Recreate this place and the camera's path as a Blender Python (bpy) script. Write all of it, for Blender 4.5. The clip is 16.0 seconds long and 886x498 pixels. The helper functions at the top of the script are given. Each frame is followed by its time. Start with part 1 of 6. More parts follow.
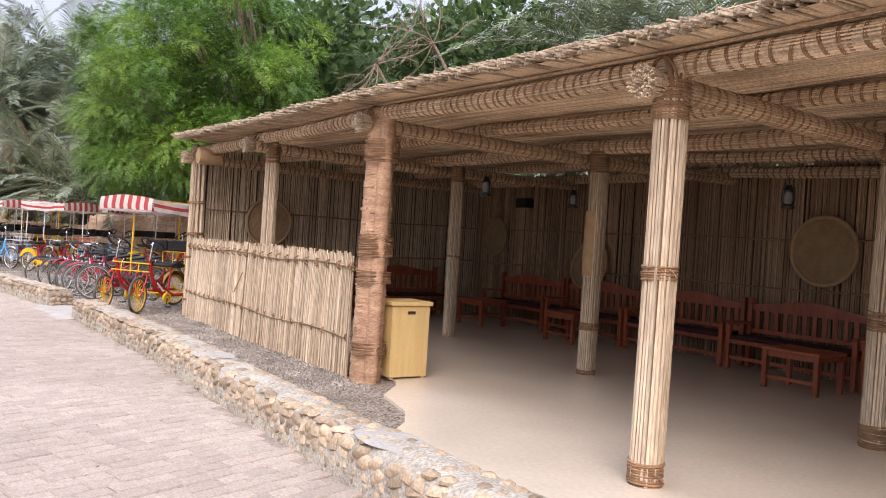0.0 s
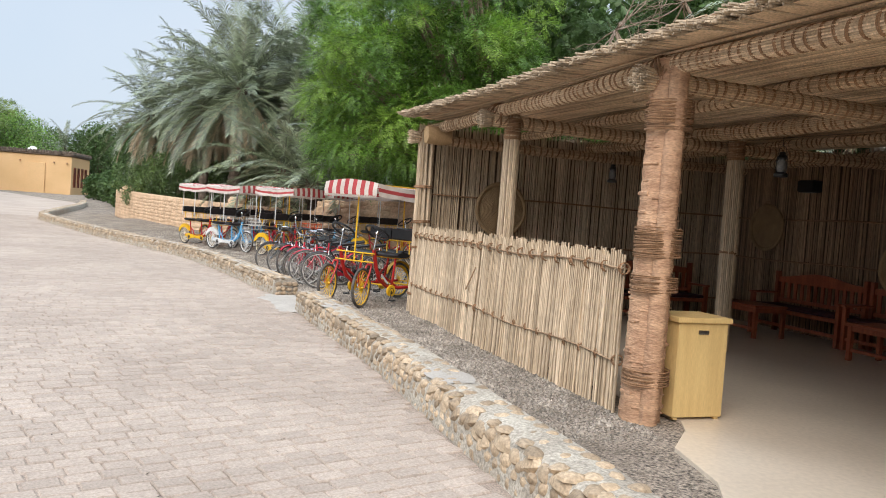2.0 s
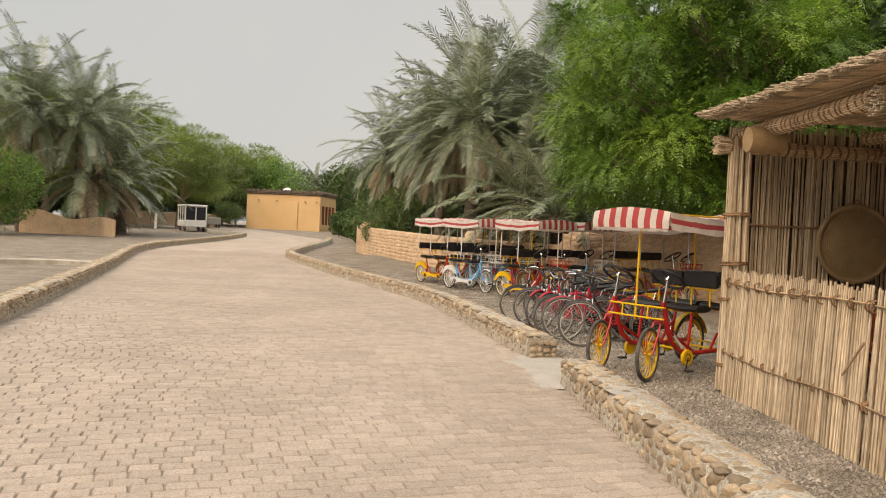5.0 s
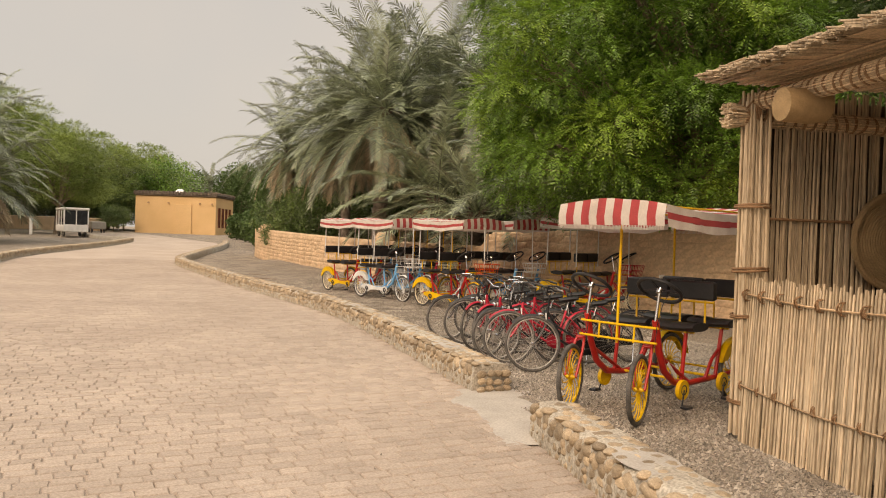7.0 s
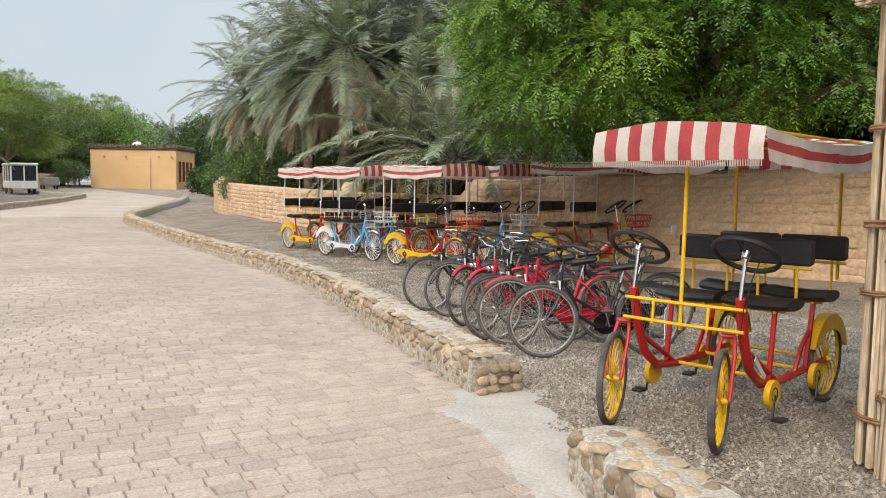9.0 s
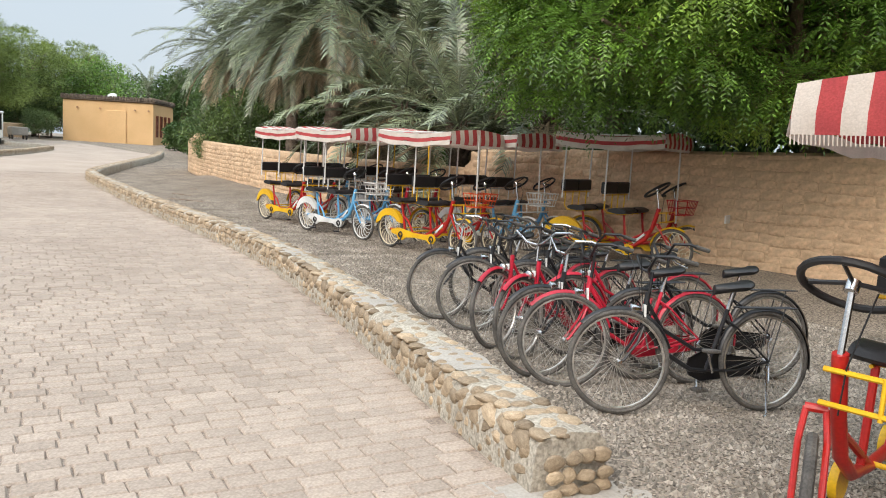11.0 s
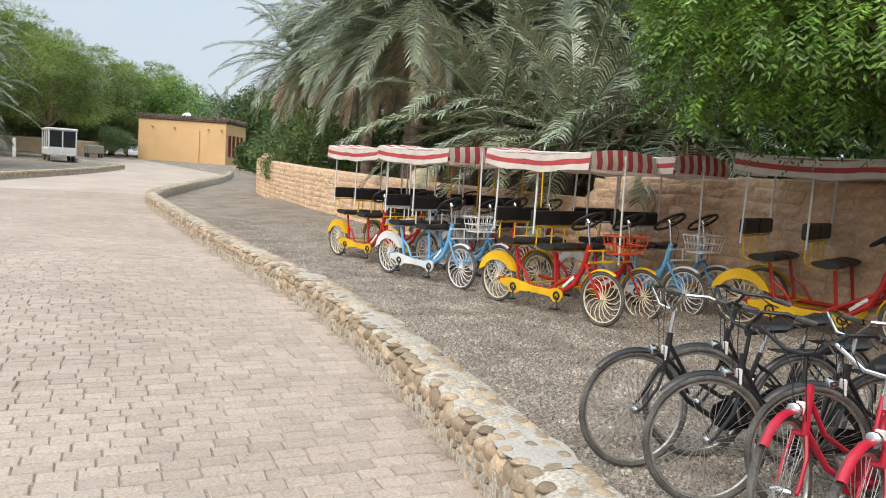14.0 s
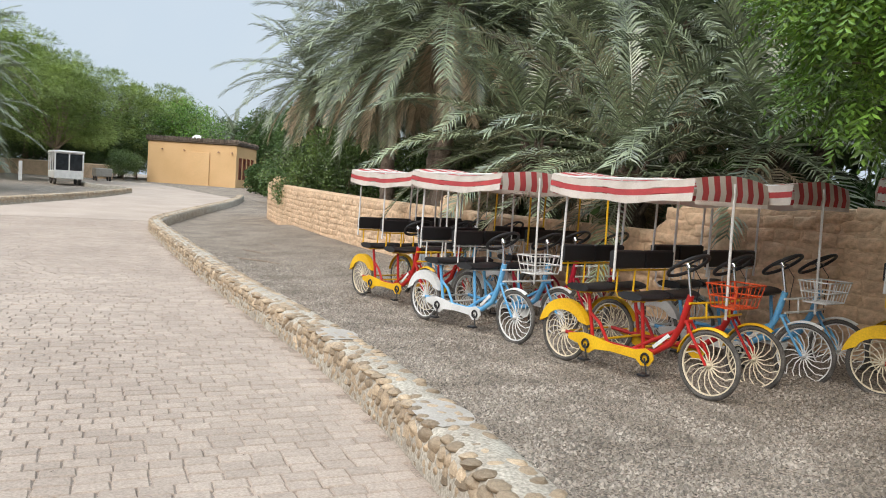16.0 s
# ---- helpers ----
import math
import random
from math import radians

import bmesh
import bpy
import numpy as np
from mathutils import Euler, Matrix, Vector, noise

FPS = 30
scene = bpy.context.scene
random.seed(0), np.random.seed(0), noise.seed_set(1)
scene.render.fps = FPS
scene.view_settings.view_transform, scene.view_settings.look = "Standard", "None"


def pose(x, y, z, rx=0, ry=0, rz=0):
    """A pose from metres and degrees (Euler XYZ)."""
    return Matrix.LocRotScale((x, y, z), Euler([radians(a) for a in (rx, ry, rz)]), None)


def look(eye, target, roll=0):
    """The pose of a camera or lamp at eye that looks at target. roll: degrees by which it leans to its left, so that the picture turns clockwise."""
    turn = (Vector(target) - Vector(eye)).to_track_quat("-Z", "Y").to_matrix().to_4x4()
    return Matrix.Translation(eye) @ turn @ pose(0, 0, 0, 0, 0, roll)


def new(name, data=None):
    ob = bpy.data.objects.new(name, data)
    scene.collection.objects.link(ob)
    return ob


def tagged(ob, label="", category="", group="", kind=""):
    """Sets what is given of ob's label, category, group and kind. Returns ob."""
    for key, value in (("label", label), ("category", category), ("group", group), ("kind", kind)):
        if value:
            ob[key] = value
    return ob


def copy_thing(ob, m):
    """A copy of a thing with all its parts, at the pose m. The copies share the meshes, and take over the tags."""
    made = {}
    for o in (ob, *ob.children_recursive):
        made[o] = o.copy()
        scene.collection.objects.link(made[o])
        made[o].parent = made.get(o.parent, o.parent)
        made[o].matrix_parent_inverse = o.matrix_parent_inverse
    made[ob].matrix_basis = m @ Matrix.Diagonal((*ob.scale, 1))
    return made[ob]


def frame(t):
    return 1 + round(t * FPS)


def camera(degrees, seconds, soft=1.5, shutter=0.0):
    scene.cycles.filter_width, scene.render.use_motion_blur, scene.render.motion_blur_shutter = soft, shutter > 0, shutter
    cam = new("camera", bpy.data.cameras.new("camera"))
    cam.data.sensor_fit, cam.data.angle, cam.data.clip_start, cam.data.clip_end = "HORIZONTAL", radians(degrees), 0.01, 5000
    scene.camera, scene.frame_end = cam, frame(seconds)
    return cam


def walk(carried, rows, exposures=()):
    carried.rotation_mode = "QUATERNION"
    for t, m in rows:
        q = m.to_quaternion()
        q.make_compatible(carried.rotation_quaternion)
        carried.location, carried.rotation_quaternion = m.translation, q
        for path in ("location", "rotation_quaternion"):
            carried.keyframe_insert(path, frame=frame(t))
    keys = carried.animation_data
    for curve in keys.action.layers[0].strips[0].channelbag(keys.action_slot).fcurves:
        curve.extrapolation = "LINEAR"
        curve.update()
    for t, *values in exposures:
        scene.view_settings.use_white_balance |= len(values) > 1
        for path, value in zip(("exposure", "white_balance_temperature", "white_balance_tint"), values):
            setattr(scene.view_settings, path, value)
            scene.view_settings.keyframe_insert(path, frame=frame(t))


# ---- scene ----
cam = camera(59.2, 16.0, 1.0)
METRES, EYE, TILT, LEAN, TURN = 17.8, 1.6, 0.0, 0.0, 38.5
ROWS = [
    (0.0, 0.0, 0.0, 0.0, 0.03, -0.44, -3.49),
    (0.5, -0.0053, 0.0249, 0.0019, 0.03, -0.57, -2.98),
    (1.0, -0.0197, 0.0513, 0.0009, 2.94, -0.95, -4.08),
    (1.5, -0.0298, 0.0738, 0.0005, 6.46, -2.31, -3.56),
    (2.0, -0.0407, 0.1029, 0.0015, 15.5, -2.5, -3.98),
    (2.5, -0.0505, 0.1249, 0.0011, 21.87, -2.4, -4.16),
    (3.0, -0.0653, 0.15, 0.0007, 27.91, -3.16, -2.68),
    (3.5, -0.0785, 0.1763, 0.0009, 32.84, -3.47, -0.96),
    (6.0, -0.1792, 0.3033, 0.0087, 30.66, 0.27, -2.81),
    (6.5, -0.197, 0.3319, 0.0062, 27.37, 0.4, -0.65),
    (7.0, -0.2204, 0.3612, 0.006, 25.13, -0.96, -1.8),
    (7.5, -0.2373, 0.3852, 0.0059, 24.69, -1.34, -1.78),
    (8.0, -0.2531, 0.4203, 0.0057, 24.22, -2.11, -1.56),
    (8.5, -0.269, 0.4479, 0.0067, 23.47, -3.05, -2.5),
    (9.0, -0.2823, 0.4794, 0.004, 22.93, -4.56, -0.78),
    (9.5, -0.2942, 0.511, 0.0045, 23.26, -5.76, -1.48),
    (10.0, -0.3149, 0.5424, 0.0048, 23.77, -6.16, -2.85),
    (12.5, -0.4089, 0.6704, 0.0074, 18.8, -7.51, -3.02),
    (13.0, -0.4279, 0.6986, 0.0076, 20.0, -6.74, -3.49),
    (13.5, -0.4437, 0.722, 0.0079, 23.1, -5.93, -2.37),
    (14.0, -0.4633, 0.7462, 0.007, 26.7, -5.62, -3.79),
    (14.5, -0.4819, 0.7659, 0.0098, 27.18, -4.36, -2.91),
    (15.0, -0.5023, 0.7909, 0.0084, 28.15, -3.54, -1.79),
    (15.5, -0.519, 0.8084, 0.0094, 29.21, -3.66, -2.88),
    (16.0, -0.5381, 0.8318, 0.0105, 27.39, -4.07, -3.72),
]
EXPOSURES = [(0.0, 0.92, 6750, 25), (1.5, 0.82, 6850, 18), (3.0, 0.55, 6500, 10), (3.7, 0.5, 6500, 10), (5.8, 0.39, 10200, 23), (8.0, 0.40, 10000, 22),
             (8.5, 0.55, 7900, 16), (9.0, 0.6, 7300, 14), (10.2, 0.65, 7100, 13), (12.3, 0.72, 7100, 13), (16.0, 0.62, 6900, 13)]
walk(cam, [(t, pose(0, 0, EYE, TILT, LEAN, TURN) @ pose(METRES * x, METRES * y, METRES * z, 90 + pitch, roll, yaw)) for t, x, y, z, yaw, pitch, roll in ROWS],
     exposures=EXPOSURES)

# ---- light: a bright overcast sky with a soft, wide sun ----
world = bpy.data.worlds.new("sky")
scene.world = world
world.use_nodes = True
wn, wl = world.node_tree.nodes, world.node_tree.links
SUN_EL, SUN_ROT = radians(42), radians(142)
sky = wn.new("ShaderNodeTexSky")
sky.sky_type, sky.sun_disc, sky.sun_elevation, sky.sun_rotation = "NISHITA", False, SUN_EL, SUN_ROT
sky.dust_density, sky.air_density = 4.0, 1.0
SKY = 0.10
wcoord = wn.new("ShaderNodeTexCoord")
wnoise = wn.new("ShaderNodeTexNoise")
wnoise.inputs["Scale"].default_value, wnoise.inputs["Detail"].default_value = 1.6, 5
wl.new(wcoord.outputs["Generated"], wnoise.inputs["Vector"])
wramp = wn.new("ShaderNodeValToRGB")
wramp.color_ramp.elements[0].position, wramp.color_ramp.elements[1].position = 0.3, 0.75
wramp.color_ramp.elements[0].color, wramp.color_ramp.elements[1].color = (4.3, 5.5, 6.7, 1), (5.4, 6.2, 6.9, 1)
wl.new(wnoise.outputs["Fac"], wramp.inputs["Fac"])
wmix = wn.new("ShaderNodeMix")
wmix.data_type, wmix.inputs["Factor"].default_value = "RGBA", 0.85
wl.new(sky.outputs["Color"], wmix.inputs[6])
wl.new(wramp.outputs["Color"], wmix.inputs[7])
# an overcast dome: the zenith is far brighter than the horizon
wsep, wmap, wscale = wn.new("ShaderNodeSeparateXYZ"), wn.new("ShaderNodeMapRange"), wn.new("ShaderNodeVectorMath")
wl.new(wcoord.outputs["Generated"], wsep.inputs[0])
wl.new(wsep.outputs["Z"], wmap.inputs["Value"])
wmap.inputs["From Min"].default_value, wmap.inputs["From Max"].default_value = 0.36, 0.85
wmap.inputs["To Min"].default_value, wmap.inputs["To Max"].default_value = 0.9, 2.5
wscale.operation = "SCALE"
wl.new(wmix.outputs[2], wscale.inputs[0])
wl.new(wmap.outputs["Result"], wscale.inputs["Scale"])
wl.new(wscale.outputs[0], wn["Background"].inputs["Color"])
wn["Background"].inputs["Strength"].default_value = SKY
sun = new("sun", bpy.data.lights.new("sun", "SUN"))
sun.data.energy, sun.data.angle, sun.data.color = 1.5, radians(40), (1, 0.96, 0.9)
sun.matrix_world = look((0, 0, 30), (0 - 18 * math.sin(SUN_ROT) , 0 - 18 * math.cos(SUN_ROT), 30 - 18 * math.tan(SUN_EL)))


# ---- materials ----
def mat(name, c1, c2=None, rough=0.8, scale=3.0, fine=40.0, bump=0.3, metal=0.0, rnd=0.0, island=0.0, grain=0.35, stretch=(1, 1, 1), dist=0.01, spec=0.4, trans=0.0):
    """Two colours mixed by a broad noise, a fine grain on value and relief, and a value shift per object or per loose piece."""
    m = bpy.data.materials.new(name)
    m.use_nodes = True
    n, l = m.node_tree.nodes, m.node_tree.links
    b = n["Principled BSDF"]
    c2 = c2 or tuple(v * 0.75 for v in c1)
    co, mp = n.new("ShaderNodeTexCoord"), n.new("ShaderNodeMapping")
    mp.inputs["Scale"].default_value = stretch
    l.new(co.outputs["Object"], mp.inputs["Vector"])
    big, small = n.new("ShaderNodeTexNoise"), n.new("ShaderNodeTexNoise")
    big.inputs["Scale"].default_value, big.inputs["Detail"].default_value = scale, 4
    small.inputs["Scale"].default_value, small.inputs["Detail"].default_value = fine, 6
    for k in (big, small):
        l.new(mp.outputs["Vector"], k.inputs["Vector"])
    ramp = n.new("ShaderNodeValToRGB")
    ramp.color_ramp.elements[0].position, ramp.color_ramp.elements[1].position = 0.35, 0.68
    ramp.color_ramp.elements[0].color, ramp.color_ramp.elements[1].color = (*c2, 1), (*c1, 1)
    l.new(big.outputs["Fac"], ramp.inputs["Fac"])
    hsv = n.new("ShaderNodeHueSaturation")
    l.new(ramp.outputs["Color"], hsv.inputs["Color"])
    val = n.new("ShaderNodeMapRange")
    val.inputs["From Min"].default_value, val.inputs["From Max"].default_value = 0.3, 0.7
    val.inputs["To Min"].default_value, val.inputs["To Max"].default_value = 1 - grain, 1 + grain
    l.new(small.outputs["Fac"], val.inputs["Value"])
    out = val.outputs["Result"]
    for amount, kind in ((rnd, "ShaderNodeObjectInfo"), (island, "ShaderNodeNewGeometry")):
        if amount:
            src, mr, mul = n.new(kind), n.new("ShaderNodeMapRange"), n.new("ShaderNodeMath")
            mr.inputs["To Min"].default_value, mr.inputs["To Max"].default_value = 1 - amount, 1 + amount
            l.new(src.outputs["Random" if amount is rnd and kind == "ShaderNodeObjectInfo" else "Random Per Island"], mr.inputs["Value"])
            mul.operation = "MULTIPLY"
            l.new(out, mul.inputs[0])
            l.new(mr.outputs["Result"], mul.inputs[1])
            out = mul.outputs[0]
    l.new(out, hsv.inputs["Value"])
    l.new(hsv.outputs["Color"], b.inputs["Base Color"])
    b.inputs["Roughness"].default_value, b.inputs["Metallic"].default_value = rough, metal
    b.inputs["Specular IOR Level"].default_value = spec
    if bump:
        bp = n.new("ShaderNodeBump")
        bp.inputs["Strength"].default_value, bp.inputs["Distance"].default_value = bump, dist
        l.new(small.outputs["Fac"], bp.inputs["Height"])
        l.new(bp.outputs["Normal"], b.inputs["Normal"])
    if trans:
        tr, mx = n.new("ShaderNodeBsdfTranslucent"), n.new("ShaderNodeMixShader")
        mx.inputs["Fac"].default_value = trans
        l.new(hsv.outputs["Color"], tr.inputs["Color"])
        l.new(b.outputs["BSDF"], mx.inputs[1])
        l.new(tr.outputs["BSDF"], mx.inputs[2])
        l.new(mx.outputs["Shader"], n["Material Output"].inputs["Surface"])
    return m


PAVER = mat("paver_stone", (0.41, 0.335, 0.275), (0.345, 0.278, 0.226), 0.85, 0.45, 60, 0.5, rnd=0.10, island=0.10, grain=0.22)
SAND = mat("sand_joint", (0.335, 0.27, 0.22), (0.27, 0.215, 0.175), 0.95, 3, 80, 0.6)
GRAVEL = mat("grey_gravel", (0.30, 0.25, 0.20), (0.20, 0.165, 0.13), 0.95, 1.2, 45, 1.0, grain=0.9, dist=0.03)
PEBBLE = mat("pebbles", (0.46, 0.405, 0.34), (0.24, 0.205, 0.165), 0.8, 2, 40, 0.2, rnd=0.4, island=0.52)
MORTAR = mat("pale_mortar", (0.45, 0.41, 0.34), (0.33, 0.29, 0.235), 0.9, 3.5, 45, 0.8, grain=0.4)
STONE = mat("kerb_stone", (0.37, 0.285, 0.195), (0.25, 0.185, 0.12), 0.7, 5, 50, 0.4, rnd=0.32, island=0.32, grain=0.3)
CEMENT = mat("cement_patch", (0.43, 0.395, 0.35), (0.36, 0.33, 0.29), 0.85, 3, 50, 0.4, grain=0.15)
MUD = mat("mud_plaster", (0.70, 0.495, 0.325), (0.57, 0.395, 0.255), 0.92, 1.6, 14, 0.7, rnd=0.05, island=0.05, grain=0.2, dist=0.03)
FLOOR = mat("screed_floor", (0.66, 0.57, 0.455), (0.57, 0.485, 0.38), 0.3, 0.9, 25, 0.08, grain=0.08, spec=0.55)
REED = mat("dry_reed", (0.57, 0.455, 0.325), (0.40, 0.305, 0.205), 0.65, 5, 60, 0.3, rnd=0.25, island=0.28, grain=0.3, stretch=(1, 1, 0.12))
REED_DARK = mat("dark_reed", (0.46, 0.31, 0.19), (0.28, 0.18, 0.105), 0.7, 3, 60, 0.3, rnd=0.3, island=0.4, grain=0.25, stretch=(1, 1, 0.15))
MAT_ROOF = mat("reed_mat", (0.66, 0.50, 0.335), (0.50, 0.36, 0.23), 0.8, 2, 50, 0.5, island=0.35, grain=0.3)
ROPE = mat("palm_rope", (0.33, 0.19, 0.105), (0.22, 0.12, 0.06), 0.85, 12, 120, 0.7, rnd=0.1, island=0.2, grain=0.3)
BURLAP = mat("burlap_wrap", (0.45, 0.30, 0.16), (0.36, 0.235, 0.12), 0.9, 9, 160, 0.6)
BARK = mat("palm_bark", (0.50, 0.315, 0.195), (0.33, 0.19, 0.115), 0.85, 5, 30, 0.7, rnd=0.12, island=0.2, grain=0.28, stretch=(1, 1, 3.0), dist=0.02)
TRUNK = mat("palm_trunk", (0.20, 0.155, 0.12), (0.11, 0.085, 0.065), 0.95, 5, 30, 1.0, island=0.3, grain=0.4, dist=0.03)
WOOD_RED = mat("red_brown_wood", (0.36, 0.098, 0.045), (0.24, 0.062, 0.03), 0.35, 4, 50, 0.15, rnd=0.12, grain=0.2, stretch=(6, 6, 1))
PLY = mat("plywood", (0.66, 0.48, 0.21), (0.58, 0.40, 0.17), 0.5, 2, 30, 0.1, grain=0.1, stretch=(8, 8, 0.6))
CUSHION = mat("woven_cushion", (0.07, 0.012, 0.018), (0.03, 0.01, 0.015), 0.9, 14, 90, 0.4)
PLASTER = mat("ochre_plaster", (0.72, 0.475, 0.25), (0.63, 0.405, 0.20), 0.9, 0.4, 14, 0.3, grain=0.08)
LEAF_NEEM = mat("neem_leaf", (0.175, 0.33, 0.05), (0.08, 0.17, 0.028), 0.36, 0.7, 5, 0, island=0.6, grain=0.25, spec=0.7, trans=0.28)
LEAF_YOUNG = mat("young_neem_leaf", (0.29, 0.45, 0.075), (0.18, 0.31, 0.045), 0.36, 0.7, 5, 0, island=0.45, grain=0.25, spec=0.7, trans=0.35)
LEAF_PALM = mat("date_palm_leaf", (0.235, 0.28, 0.16), (0.115, 0.145, 0.08), 0.32, 0.6, 6, 0, island=0.6, grain=0.25, spec=0.9, trans=0.06)
LEAF_DRY = mat("dry_palm_leaf", (0.52, 0.42, 0.29), (0.36, 0.27, 0.17), 0.7, 0.8, 6, 0, island=0.35, grain=0.2, trans=0.2)
LEAF_SHRUB = mat("bush_leaf", (0.13, 0.20, 0.052), (0.06, 0.105, 0.03), 0.4, 0.6, 6, 0, island=0.5, grain=0.25, spec=0.6, trans=0.2)
LEAF_DARK = mat("shrub_leaf", (0.105, 0.175, 0.055), (0.055, 0.105, 0.032), 0.5, 0.6, 6, 0, island=0.35, grain=0.25, trans=0.25)
LEAF_FAR = mat("acacia_leaf", (0.27, 0.35, 0.095), (0.14, 0.205, 0.055), 0.6, 0.25, 4, 0, island=0.5, grain=0.25, trans=0.3)
DEAD = mat("dead_wood", (0.33, 0.25, 0.19), (0.21, 0.155, 0.115), 0.9, 4, 30, 0.5)
STEEL = mat("chrome", (0.65, 0.65, 0.66), (0.5, 0.5, 0.5), 0.22, 8, 80, 0.03, metal=1.0, grain=0.1)
RUBBER = mat("tyre_rubber", (0.13, 0.12, 0.107), (0.055, 0.051, 0.047), 0.8, 6, 90, 0.2, grain=0.35)
BLACK = mat("black_enamel", (0.018, 0.018, 0.02), (0.012, 0.012, 0.014), 0.3, 5, 60, 0.05, grain=0.2)
VINYL = mat("black_vinyl", (0.022, 0.022, 0.024), (0.014, 0.014, 0.015), 0.45, 5, 60, 0.15, grain=0.2)
RED = mat("red_enamel", (0.50, 0.022, 0.018), (0.38, 0.017, 0.015), 0.32, 4, 60, 0.05, grain=0.12, rnd=0.1)
PINKRED = mat("crimson_enamel", (0.52, 0.02, 0.045), (0.36, 0.014, 0.03), 0.32, 4, 60, 0.05, grain=0.12, rnd=0.1)
YELLOW = mat("yellow_enamel", (0.80, 0.48, 0.02), (0.68, 0.38, 0.015), 0.38, 4, 60, 0.05, grain=0.12)
BLUE = mat("pale_blue_enamel", (0.14, 0.42, 0.68), (0.10, 0.33, 0.58), 0.38, 4, 60, 0.05, grain=0.12)
WHITE = mat("white_enamel", (0.72, 0.72, 0.70), (0.6, 0.6, 0.58), 0.45, 4, 60, 0.05, grain=0.1)
CREAM = mat("cream_enamel", (0.70, 0.62, 0.46), (0.6, 0.52, 0.38), 0.45, 4, 60, 0.05, grain=0.1)
ORANGE = mat("orange_red_enamel", (0.62, 0.085, 0.02), (0.5, 0.06, 0.015), 0.38, 4, 60, 0.05, grain=0.1)
RIM = mat("steel_rim", (0.72, 0.70, 0.67), (0.5, 0.46, 0.41), 0.35, 9, 60, 0.05, metal=0.85, grain=0.2)
CLOTH_WHITE = mat("white_canvas", (0.72, 0.66, 0.60), (0.60, 0.53, 0.47), 0.9, 5, 120, 0.25, grain=0.1, trans=0.25)
CLOTH_RED = mat("red_canvas", (0.55, 0.085, 0.085), (0.42, 0.065, 0.07), 0.9, 5, 120, 0.25, grain=0.15, trans=0.25)
GLASS_DARK = mat("dark_glass", (0.03, 0.035, 0.04), (0.02, 0.022, 0.025), 0.1, 3, 30, 0)
# near-black brown that stands in for the shade seen between wall reeds
GAP_SHADE = mat("reed_gap_shade", (0.14, 0.09, 0.055), (0.08, 0.052, 0.03), 0.95, 3, 40, 0.5)
STRAW = mat("woven_straw", (0.35, 0.24, 0.13), (0.27, 0.18, 0.095), 0.85, 8, 110, 0.8, grain=0.3)
LAMP_GLASS = mat("milky_glass", (0.22, 0.22, 0.22), (0.15, 0.15, 0.15), 0.2, 8, 50, 0)


